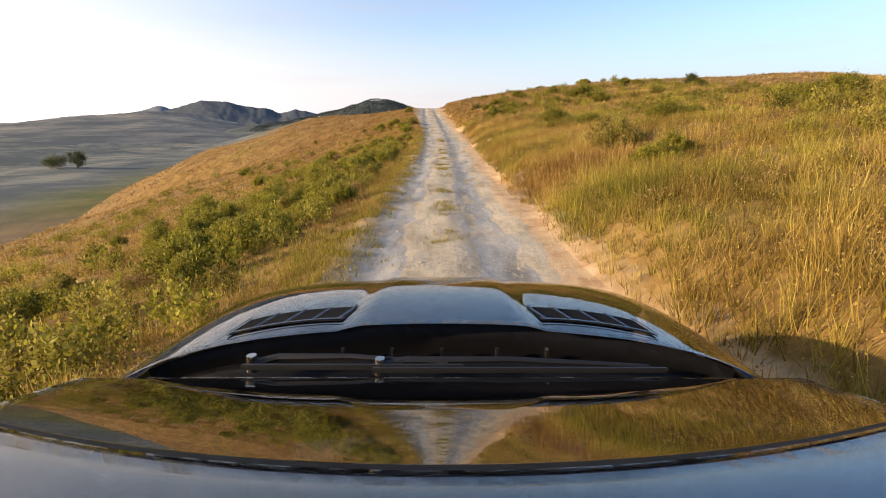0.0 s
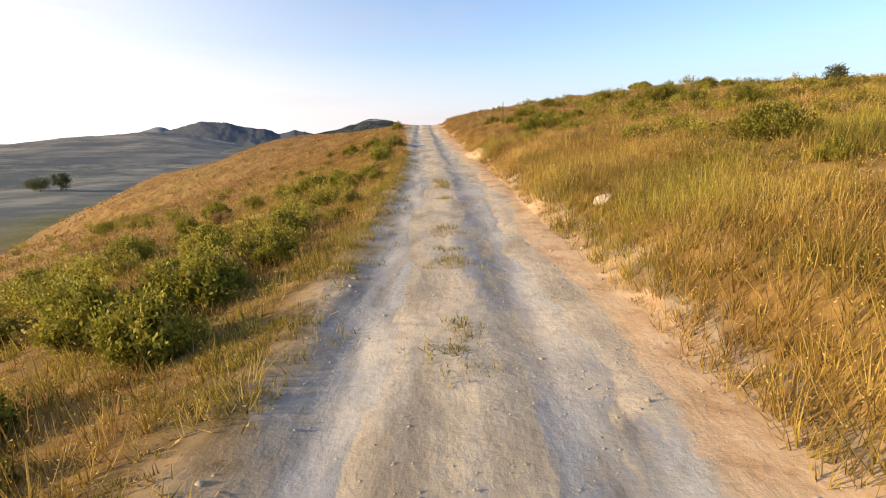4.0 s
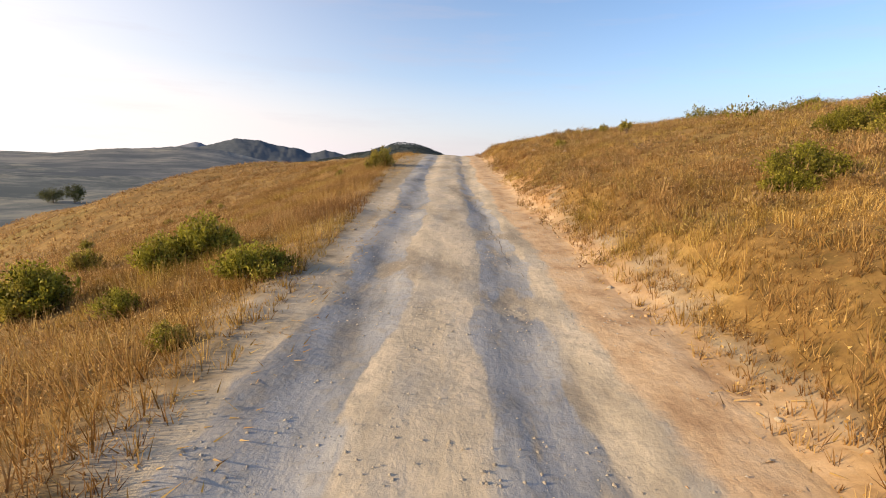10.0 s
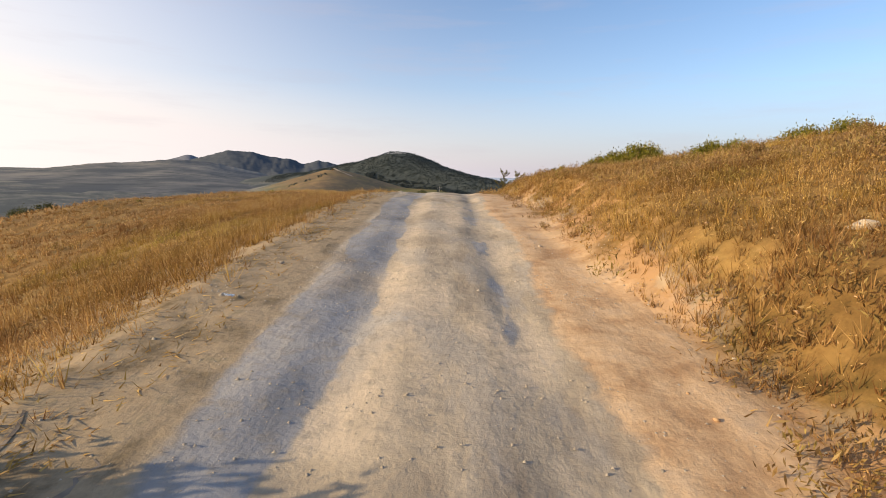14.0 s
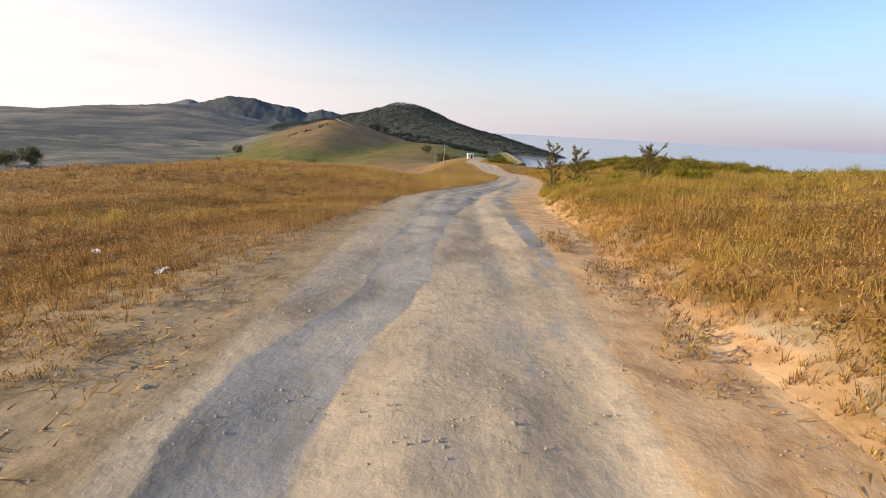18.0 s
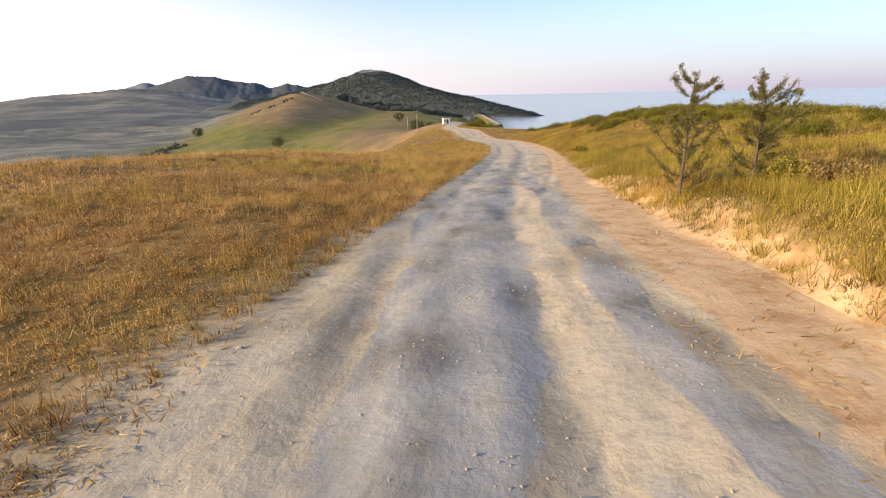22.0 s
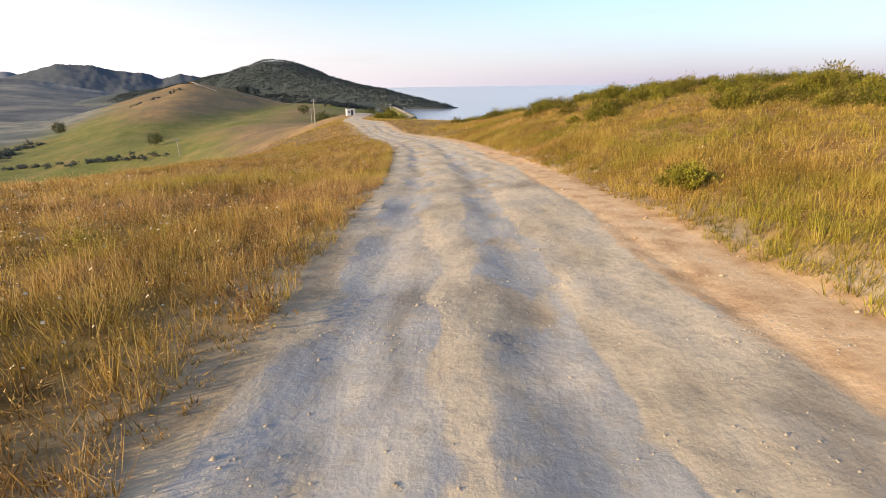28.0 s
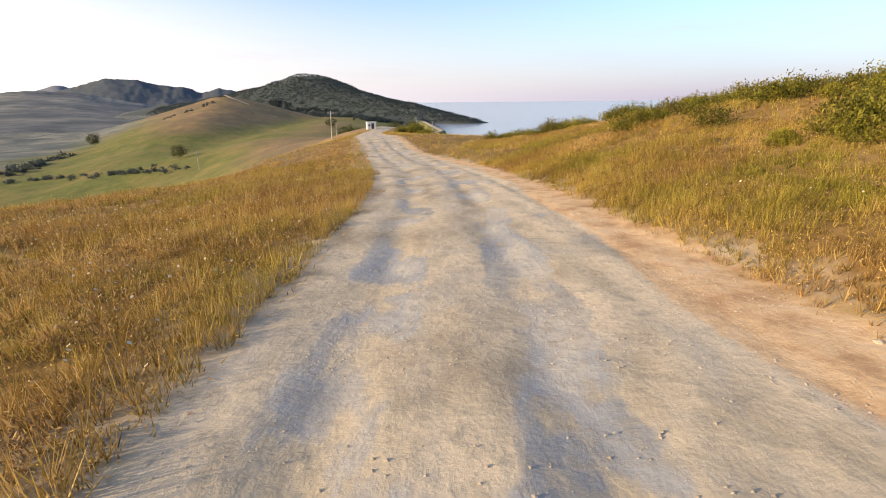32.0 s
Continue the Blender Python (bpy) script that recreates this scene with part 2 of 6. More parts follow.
    # bare shoulder with trodden straw
    shoulder = ramp(n, l, ragged, [(0.36, (0.15, 0.115, 0.065)), (0.45, (0.30, 0.235, 0.145)), (0.56, (0.43, 0.335, 0.21)), (0.66, (0.30, 0.25, 0.155))])
    shoulder = mix(n, l, maths(n, l, "MULTIPLY", grain, 0.4), shoulder, (0.20, 0.145, 0.075))
    lane = mix(n, l, maths(n, l, "MULTIPLY", maths(n, l, "SUBTRACT", -0.98, uw), 2.2, True), lane, shoulder)
    # dry turf further out, green and brown by large patches
    dry = ramp(n, l, noise_of(n, l, 3.0, 8.0, 0.75, co), [(0.34, (0.055, 0.036, 0.012)), (0.5, (0.185, 0.115, 0.037)), (0.66, (0.36, 0.23, 0.078))])
    tuft = noise_of(n, l, 0.55, 9.0, 0.72, co)
    dry = mix(n, l, 0.55, dry, ramp(n, l, tuft, [(0.36, (0.085, 0.062, 0.015)), (0.45, (0.17, 0.096, 0.030)), (0.53, (0.27, 0.158, 0.050)), (0.62, (0.36, 0.24, 0.080))]))
    green = ramp(n, l, noise_of(n, l, 2.0, 8.0, 0.75, co), [(0.3, (0.075, 0.075, 0.015)), (0.7, (0.23, 0.195, 0.045))])
    big = noise_of(n, l, 0.045, 5.0, 0.6, co)
    turf = mix(n, l, ramp(n, l, big, [(0.55, (0, 0, 0)), (0.70, (0.7, 0.7, 0.7))]), dry, green)
    edge_r = maths(n, l, "MULTIPLY", maths(n, l, "SUBTRACT", uw, 1.85), 1.8, True)
    edge_l = maths(n, l, "MULTIPLY", maths(n, l, "SUBTRACT", -1.25, uw), 1.4, True)
    near = mix(n, l, maths(n, l, "MAXIMUM", edge_l, edge_r), lane, turf)
    trodden = maths(n, l, "ADD", ws.outputs[2], maths(n, l, "MULTIPLY", maths(n, l, "SUBTRACT", ragged, 0.5), 1.2))
    near = mix(n, l, ramp(n, l, trodden, [(0.35, (0, 0, 0)), (0.70, (0.9, 0.9, 0.9))]), near, shoulder)
    earthy = n.new("ShaderNodeAttribute")
    earthy.attribute_name = "bank"
    bank_at = maths(n, l, "ADD", earthy.outputs["Fac"], maths(n, l, "MULTIPLY", maths(n, l, "SUBTRACT", ragged, 0.5), 1.6))
    near = mix(n, l, ramp(n, l, bank_at, [(0.40, (0, 0, 0)), (0.62, (0.9, 0.9, 0.9))]), near, mix(n, l, 0.7, verge, (0.32, 0.165, 0.055)))
    # far slopes: grazing land, dark woods above; distance haze tinted blue-grey into both
    kind = n.new("ShaderNodeAttribute")
    kind.attribute_name = "cover"
    ks = n.new("ShaderNodeSeparateXYZ")
    l.new(kind.outputs["Vector"], ks.inputs[0])
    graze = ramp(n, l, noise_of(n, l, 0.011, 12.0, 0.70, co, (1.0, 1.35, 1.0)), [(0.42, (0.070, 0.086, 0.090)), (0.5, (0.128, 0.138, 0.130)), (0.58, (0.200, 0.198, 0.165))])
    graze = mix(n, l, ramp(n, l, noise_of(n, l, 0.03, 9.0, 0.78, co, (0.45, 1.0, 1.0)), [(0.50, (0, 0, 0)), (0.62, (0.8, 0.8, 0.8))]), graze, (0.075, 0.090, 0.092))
    woods = ramp(n, l, noise_of(n, l, 0.12, 8.0, 0.8, co), [(0.35, (0.042, 0.055, 0.054)), (0.65, (0.076, 0.09, 0.082))])
    meadow = ramp(n, l, noise_of(n, l, 0.035, 12.0, 0.82, co, (1.0, 0.6, 2.0)), [(0.36, (0.29, 0.195, 0.085)), (0.47, (0.22, 0.150, 0.075)), (0.56, (0.15, 0.112, 0.066)), (0.66, (0.12, 0.105, 0.050))])
    field = n.new("ShaderNodeAttribute")
    field.attribute_name = "field"
    pasture = ramp(n, l, noise_of(n, l, 0.05, 12.0, 0.82, co, (1.0, 0.6, 2.0)), [(0.38, (0.075, 0.090, 0.022)), (0.5, (0.125, 0.135, 0.032)), (0.62, (0.21, 0.165, 0.055))])
    meadow = mix(n, l, field.outputs["Fac"], meadow, pasture)
    c = mix(n, l, ks.outputs[0], near, meadow)
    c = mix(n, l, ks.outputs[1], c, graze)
    c = mix(n, l, ks.outputs[2], c, woods)
    l.new(c, s.inputs["Base Color"])
    s.inputs["Roughness"].default_value = 0.95
    s.inputs["Specular IOR Level"].default_value = 0.15
    h = maths(n, l, "ADD", maths(n, l, "ADD", maths(n, l, "MULTIPLY", slabs, 1.4), maths(n, l, "ADD", maths(n, l, "MULTIPLY", ragged, 0.8), maths(n, l, "MULTIPLY", drawn, 1.2))), maths(n, l, "ADD", maths(n, l, "MULTIPLY", clods, 0.8), maths(n, l, "MULTIPLY", grain, 0.3)))
    bump(n, l, s, h, 0.42, 0.035)
    return m


EARTH = ground_material()

# ---- the land ----
ROAD_Y = [-400, -60, -10, 0, 10, 18.5, 28, 39, 50, 60.5, 70.6, 79.5, 87, 94.7, 102, 109, 116, 125, 134, 141, 160, 185, 215, 250, 275, 330, 600]
ROAD_Z = [-8, -0.5, 0.1, 0, -0.15, -0.06, 0.21, 0.69, 1.3, 1.97, 2.80, 3.52, 3.78, 3.44, 2.85, 2.3, 1.64, 0.86, 0.23, -0.3, -1.7, -3.4, -5.4, -7.4, -8.6, -13, -28]
ROAD_X = [0, 0, 0, 0, 0, 0.08, 0.15, 0, -0.39, -0.77, -1.07, -1.36, -1.65, -1.95, -2.0, -1.63, -0.62, 1.08, 2.8, 4.0, 5.7, 4.2, 1.8, 1.2, 4.0, 14, 60]
SEA = -33.0


def curve(keys, values, t):
    """Smooth (monotone cubic) interpolation."""
    k, v = np.array(keys, float), np.array(values, float)
    d = np.diff(v) / np.diff(k)
    m = np.concatenate([[d[0]], np.where(d[1:] * d[:-1] > 0, 2 * d[1:] * d[:-1] / (d[1:] + d[:-1] + 1e-12), 0), [d[-1]]])
    i = np.clip(np.searchsorted(k, t) - 1, 0, len(k) - 2)
    h = k[i + 1] - k[i]
    w = np.clip((t - k[i]) / h, 0, 1)
    return (v[i] * (1 + 2 * w) * (1 - w) ** 2 + m[i] * h * w * (1 - w) ** 2 + v[i + 1] * w * w * (3 - 2 * w) + m[i + 1] * h * w * w * (w - 1))


def step(a, b, x):
    w = np.clip((x - a) / (b - a), 0, 1)
    return w * w * (3 - 2 * w)


def waves(x, y, size, seed):
    """Soft, uneven undulation, about -1 to 1."""
    r = np.random.RandomState(seed)
    out = 0
    for k in range(7):
        a, f, p = r.uniform(0, 6.28), r.uniform(0.6, 1.7) / size * 6.28, r.uniform(0, 6.28)
        out = out + np.sin((x * math.cos(a) + y * math.sin(a)) * f + p)
    return out / 4.0


def road_x(y):
    return curve(ROAD_Y, ROAD_X, y)


def road_z(y):
    return curve(ROAD_Y, ROAD_Z, y)


def capsule(x, y, p, q, hp, hq, wp, wq):
    """Height of a ridge from p to q above the base, falling off to both sides."""
    dx, dy = q[0] - p[0], q[1] - p[1]
    t = np.clip(((x - p[0]) * dx + (y - p[1]) * dy) / (dx * dx + dy * dy), 0, 1)
    d = np.hypot(x - p[0] - t * dx, y - p[1] - t * dy)
    return (hp + (hq - hp) * t) * np.exp(-(d / (wp + (wq - wp) * t)) ** 2)


def ridge(x, y, p, q, hp, hq, wp, wq):
    """A ridge with straight flanks and a rounded crest."""
    dx, dy = q[0] - p[0], q[1] - p[1]
    t = np.clip(((x - p[0]) * dx + (y - p[1]) * dy) / (dx * dx + dy * dy), 0, 1)
    d = np.hypot(x - p[0] - t * dx, y - p[1] - t * dy)
    return (hp + (hq - hp) * t) * np.clip(1 - (np.sqrt(d * d + 90) - 9.5) / (wp + (wq - wp) * t), 0, 1)


BASE = -46.0


def far_land(x, y):
    v = waves(x, y, 160, 5) * 0.5 + waves(x, y, 60, 6) * 0.25
    parts = [
        capsule(x, y, (6, 200), (2, 285), 42, 37, 60, 50),
        capsule(x, y, (2, 285), (-40, 430), 37, 25, 55, 90),
        capsule(x, y, (-40, 430), (-60, 900), 24, 22, 110, 130),
        ridge(x, y, (-206, 850), (-235, 930), 51, 46, 190, 200),
        ridge(x, y, (-206, 850), (-165, 600), 51, 30, 180, 110),
        ridge(x, y, (-165, 600), (-130, 380), 30, 6, 110, 70),
        capsule(x, y, (-141, 1192), (128, 850), 88, 20, 150, 52),
        capsule(x, y, (-141, 1192), (-420, 1330), 88, 40, 170, 200),
    ]
    h = 0
    for part_height in parts:
        h = h + np.maximum(part_height, 0) ** 12
    left = step(-60, -220, x + (y - 600) * -0.0)
    floor_height = 7.0 * left + 8 * step(-300, -900, x) * step(300, 1300, np.hypot(x, y))
    crag = np.abs(waves(x, y, 95, 15)) * 4 + np.abs(waves(x, y, 38, 16)) * 1.0
    gullies = -np.abs(waves(x, y, 210, 18)) * 9 * step(180, 420, -x) * step(350, 600, np.hypot(x, y)) * step(1500, 1200, y)
    return BASE + gullies + crag * step(60, 95, h ** (1 / 12)) + (h + floor_height ** 12) ** (1 / 12) + v * step(120, 400, np.hypot(x, y - 80)) * (2.0 + 3.0 * step(500, 1400, np.hypot(x, y)))


LEFT_Y, LEFT_M = [-60, 0, 20, 43, 57, 72, 88, 100, 115, 130, 145, 160, 180, 220], [0.24, 0.245, 0.245, 0.25, 0.27, 0.31, 0.15, 0.035, -0.005, 0.01, 0.045, 0.07, 0.15, 0.27]
EDGE_Y, EDGE_L, EDGE_R = [-60, 30, 45, 58, 72, 95, 104, 112, 130, 148, 165, 180], [1.1, 1.1, 1.35, 1.75, 2.4, 2.2, 2.1, 1.5, 1.65, 1.95, 2.3, 2.1], [1.9, 1.95, 2.0, 2.15, 2.05, 2.7, 3.5, 3.8, 3.65, 3.25, 2.9, 2.7]
BANK_Y, BANK_H = [-60, 0, 50, 80, 92, 105, 125, 150, 180], [0.45, 0.5, 0.6, 0.7, 0.52, 0.42, 0.25, 0.15, 0.0]
RIGHT_Y, RIGHT_M = [-60, 0, 30, 50, 62, 78, 92, 104, 118, 135, 150, 165, 185, 220], [0.2, 0.19, 0.19, 0.22, 0.25, 0.19, 0.125, 0.115, 0.12, 0.145, 0.16, 0.17, 0.11, 0.04]

RILL_Y, RILL_D = [48, 55, 62, 70, 78, 96, 104, 112, 120, 130, 142, 152, 165], [1.0, 1.08, 0.8, 0.55, 0.6, 1.4, 1.35, 1.3, 2.3, 2.7, 2.6, 2.3, 1.8]


def edge_left(y):
    return curve(EDGE_Y, EDGE_L, np.clip(y, -60, 180))


def edge_right(y):
    return curve(EDGE_Y, EDGE_R, np.clip(y, -60, 180))


def height(x, y):
    x, y = np.asarray(x, float), np.asarray(y, float)
    d = x - road_x(y)
    z = road_z(y)
    a = np.maximum(-d - edge_left(y) - 0.3, 0)
    left = curve(LEFT_Y, LEFT_M, np.clip(y, -60, 220)) * a + 0.0033 * np.maximum(a - 14, 0) ** 2 * (0.35 + 0.65 * step(25, 75, y)) + 0.014 * np.clip(a - 17, 0, 12) ** 2 * step(84, 98, y) * step(165, 145, y) + 0.0016 * np.maximum(a - 14, 0) ** 2 * step(50, 85, y)
    left = left - 0.95 * np.exp(-((x + 13.5) / 8) ** 2 - ((y - 127) / 17) ** 2)
    b = np.maximum(d - edge_right(y) - 0.6, 0)
    reach = 19.0
    rise = np.where(b < reach, b - b * b / (2.6 * reach), reach - reach / 2.6 + (b - reach) * 0.23)
    right = curve(RIGHT_Y, RIGHT_M, np.clip(y, -60, 220)) * rise * 1.15 - 0.004 * np.maximum(b - 34, 0) ** 2 - 0.006 * np.maximum(b - 14, 0) ** 2 * step(104, 124, y) * step(60, 40, b)
    bank = curve(BANK_Y, BANK_H, np.clip(y, -60, 180)) * step(-0.1, 1.2, d - edge_right(y) + waves(x, y, 5, 3) * 0.3)
    rut = -0.05 * (np.exp(-((d + 0.8) / 0.35) ** 2) + np.exp(-((d - 0.85) / 0.35) ** 2)) * (1 + 0.35 * waves(x, y, 4, 8))
    rill = curve(RILL_Y, RILL_D, np.clip(y, 48, 165)) + 0.10 * waves(x * 0.2, y, 5, 61) + 0.05 * waves(x * 0.2, y, 1.4, 63)
    gully = np.exp(-((d - rill) / 0.13) ** 2) * step(46, 54, y) * step(170, 158, y) + 0.5 * np.exp(-((d + 0.95 + 0.2 * waves(x * 0.2, y, 6, 62)) / 0.16) ** 2) * step(84, 92, y) * step(120, 112, y)
    rut = rut - 0.018 * np.clip(gully, 0, 1) * (1 + 0.5 * waves(x, y, 3, 9)) + 0.02 * waves(x, y, 0.9, 10) * step(0.5, 0.0, np.abs(d) - 2.0)
    lip = 0.2 * step(97, 101, y) * step(121, 114, y) * step(-0.1, 0.3, d - edge_right(y) - 0.25 + waves(x, y, 1.8, 64) * 0.22 + waves(x, y, 0.7, 65) * 0.12)
    side = step(1.5, 5, np.maximum(-d - edge_left(y) + 1.2, d - edge_right(y) + 1.2))
    rough = waves(x, y, 9, 1) * 0.14 * side + waves(x, y, 2.4, 2) * (0.015 + 0.045 * side) + waves(x, y, 30, 4) * 0.35 * step(6, 30, np.abs(d))
    near = z - left + right + bank + lip + rut + rough - 0.0022 * np.maximum(y - 170, 0) ** 2 * step(4, 40, np.abs(d))
    near = near + 1.25 * np.exp(-((x - 26) / 14) ** 2 - ((y - 160) / 24) ** 2)
    far = far_land(x, y)
    m = np.maximum(near, far)
    return m + np.log(np.exp((near - m) * 0.5) + np.exp((far - m) * 0.5)) / 0.5 - 0.0


def spread(dense, grow, limit):
    out = list(dense)
    gap = dense[-1] - dense[-2]
    while out[-1] < limit:
        gap *= grow
        out.append(out[-1] + gap)
    return out


# worn grey strips of the lane (middle, half width, strength), start of the sandy edge, bare shoulder, by way along
WEAR_Y = [-20, 40, 60, 70, 88, 96, 108, 114, 126, 134, 142, 165]
WEAR_A = [-0.78, -0.78, -0.9, -1.2, -1.0, -0.35, -0.05, 0.0, -0.6, -0.85, -0.7, -0.6], [0.36, 0.38, 0.42, 0.34, 0.34, 0.42, 0.8, 0.95, 0.7, 0.55, 0.5, 0.5], [0.8, 0.8, 0.85, 0.95, 0.95, 1.0, 1.0, 1.0, 0.8, 0.6, 0.5, 0.45]
WEAR_B = [0.8, 0.8, 0.75, 0.55, 0.8, 1.7, 1.85, 1.8, 0.8, 0.8, 0.9, 1.0], [0.36, 0.38, 0.30, 0.2, 0.18, 0.2, 0.28, 0.3, 0.5, 0.42, 0.45, 0.5], [0.7, 0.7, 0.75, 0.4, 0.3, 0.75, 0.9, 0.9, 0.8, 0.65, 0.6, 0.5]
SAND = [1.3, 1.25, 1.15, 0.85, 1.1, 1.6, 2.15, 2.2, 2.2, 2.3, 2.2, 2.0]
BARE = [0, 0, 0.3, 0.85, 0.85, 0.7, 0.15, 0, 0, 0, 0, 0]


def wear(d, y):
    """How far the lane is worn grey, sandy or trodden bare."""
    along = np.clip(y, -20, 165)
    grey = 0
    for k, (mid, wide, much) in enumerate((WEAR_A, WEAR_B)):
        off = np.abs(d - curve(WEAR_Y, mid, along) - 0.16 * waves(d * 0.1, y, 7, 90 + k)) / curve(WEAR_Y, wide, along)
        grey = np.maximum(grey, curve(WEAR_Y, much, along) * step(1.5, 0.6, off))
    start = curve(WEAR_Y, SAND, along) + 0.15 * waves(d * 0.1, y, 6, 93)
    sand = step(-0.1, 0.6, d - start) * step(0.6, 0.0, d - edge_right(y) - 0.9 * step(94, 100, y) * step(124, 116, y)) * (1 - 0.85 * step(0.3, 0.9, grey))
    bare = curve(WEAR_Y, BARE, along) * step(-1.3, -1.7, d) * step(2.8, 1.0, -d - edge_left(y))
    stubble = 0.22 * step(84, 94, y) * step(128, 112, y) * step(14, 5, -d) * step(-1.5, -2.0, d)
    return np.stack([grey, sand, np.maximum(bare, stubble)], -1)


def build_land():
    right = spread(list(np.arange(0, 5.01, 0.10)), 1.09, 4600)
    us = np.array([-v for v in right[:0:-1]] + right)
    ahead = spread(list(np.arange(-6, 166, 0.36)), 1.045, 4700)
    behind = spread(list(np.arange(6, 9, 0.5)), 1.25, 900)
    vs = np.array([-v for v in behind[::-1]][:-1] + ahead)
    U, V = np.meshgrid(us, vs)
    X = U + road_x(V) * step(900, 200, np.abs(U))
    Z = height(X, V)
    W = np.where(U < 0, U * 1.2 / edge_left(V), U * 1.9 / edge_right(V))
    ny, nx = U.shape
    index = np.arange(ny * nx).reshape(ny, nx)
    quads = np.stack([index[:-1, :-1], index[:-1, 1:], index[1:, 1:], index[1:, :-1]], -1)
    mid = (U[:-1, :-1] + U[1:, 1:]) / 2
    lane = (mid > -edge_left(V[:-1, :-1])) & (mid < edge_right(V[:-1, :-1])) & (V[:-1, :-1] < 330) & (V[:-1, :-1] > -120)
    r = np.hypot(X, V - 90)
    meadow = np.maximum(step(150, 210, V), step(45, 110, -X)) * np.maximum(step(3, 12, np.abs(U)), step(2.0, 3.2, np.abs(U)) * step(225, 250, V))
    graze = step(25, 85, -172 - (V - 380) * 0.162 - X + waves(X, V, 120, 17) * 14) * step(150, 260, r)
    head = np.maximum.reduce([capsule(X, V, (-141, 1192), (135, 845), 1, 1, 230, 75), capsule(X, V, (-160, 1192), (-420, 1330), 1, 1, 150, 150)])
    woods = step(0.22, 0.62, head + waves(X, V, 90, 12) * 0.15)
    lower = np.clip(step(-19, -27, Z) + 0.35 * waves(X, V, 60, 13), 0, 1) * step(170, 260, V)
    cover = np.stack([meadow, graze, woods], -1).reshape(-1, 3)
    worn = wear(U, V).reshape(-1, 3)
    beside = U - edge_right(V)
    bank_earth = np.clip(step(54, 68, V) * step(98, 88, V) * step(-0.3, 0.3, beside) * step(4.5, 1.0, beside) * (0.16 + 0.38 * waves(U, V, 2.6, 95)) + 0.28 * step(-0.2, 0.1, beside) * step(0.9, 0.3, beside) * step(125, 110, V), 0, 1)
    for name, keep, label in (("ground", ~lane, "dry golden grassland on rolling coastal hills"), ("road", lane, "pale rutted gravel track with sandy orange edge")):
        q = quads[keep]
        used, inverse = np.unique(q, return_inverse=True)
        q = inverse.reshape(q.shape)
        co = np.stack([X.ravel(), V.ravel(), Z.ravel()], -1)[used]
        me = bpy.data.meshes.new(name)
        me.vertices.add(len(co))
        me.vertices.foreach_set("co", co.ravel())
        me.loops.add(q.size)
        me.loops.foreach_set("vertex_index", q.ravel())
        me.polygons.add(len(q))
        me.polygons.foreach_set("loop_start", np.arange(0, q.size, 4))
        me.update(calc_edges=True)
        me.polygons.foreach_set("use_smooth", np.ones(len(q), bool))
        lay = me.uv_layers.new(name="lane")
        lay.data.foreach_set("uv", np.stack([W.ravel()[used][q.ravel()], V.ravel()[used][q.ravel()]], -1).ravel())
        at = me.attributes.new("cover", "FLOAT_VECTOR", "POINT")
        at.data.foreach_set("vector", cover[used].ravel())
        wa = me.attributes.new("wear", "FLOAT_VECTOR", "POINT")
        wa.data.foreach_set("vector", worn[used].ravel())
        ba = me.attributes.new("bank", "FLOAT", "POINT")
        ba.data.foreach_set("value", bank_earth.ravel()[used].astype(np.float32))
        fa = me.attributes.new("field", "FLOAT", "POINT")
        fa.data.foreach_set("value", lower.ravel()[used].astype(np.float32))
        me.materials.append(EARTH)
        tagged(new(name, me), label, name, kind="structure")


build_land()


def sea_material():
    m, n, l, s = material("sea_water")
    co = n.new("ShaderNodeTexCoord").outputs["Object"]
    f = noise_of(n, l, 0.004, 5, 0.6, co, (0.4, 1.0, 1.0))
    # pale lavender base: haze over the water put into its colour
    l.new(ramp(n, l, f, [(0.35, (0.25, 0.27, 0.33)), (0.65, (0.32, 0.33, 0.39))]), s.inputs["Base Color"])
    s.inputs["Roughness"].default_value = 0.18
    bump(n, l, s, noise_of(n, l, 0.25, 6, 0.6, co), 0.05, 0.3)
    return m


bm = bmesh.new()
bmesh.ops.create_grid(bm, x_segments=24, y_segments=24, size=0.5)
for v in bm.verts:
    ahead_of = 230 + (v.co.y + 0.5) ** 1.5 * 4650
    v.co = Vector((max(-150, 62 - (ahead_of - 230) * 0.125) + (v.co.x + 0.5) ** 2 * 4600, ahead_of, SEA))
me = bpy.data.meshes.new("water")
bm.to_mesh(me)
bm.free()
me.materials.append(sea_material())
tagged(new("water", me), "calm pale blue sea under evening haze", "sea", kind="structure")

# ---- plants ----
def part(name, mesh, mat, parent, label=""):
    """A mesh (or bmesh) as one part under its thing."""
    if isinstance(mesh, bmesh.types.BMesh):
        me = bpy.data.meshes.new(name)
        mesh.to_mesh(me)
        mesh.free()
        mesh = me
    if mat:
        mesh.materials.clear()
        mesh.materials.append(mat)
    ob = new(name, mesh)
    ob.parent = parent
    if label:
        ob["label"] = label
    return ob


def thing(name, m, label, category, group=""):
    ob = new(name)
    ob.empty_display_size = 0.2
    ob.matrix_world = m
    return tagged(ob, label, category, group)


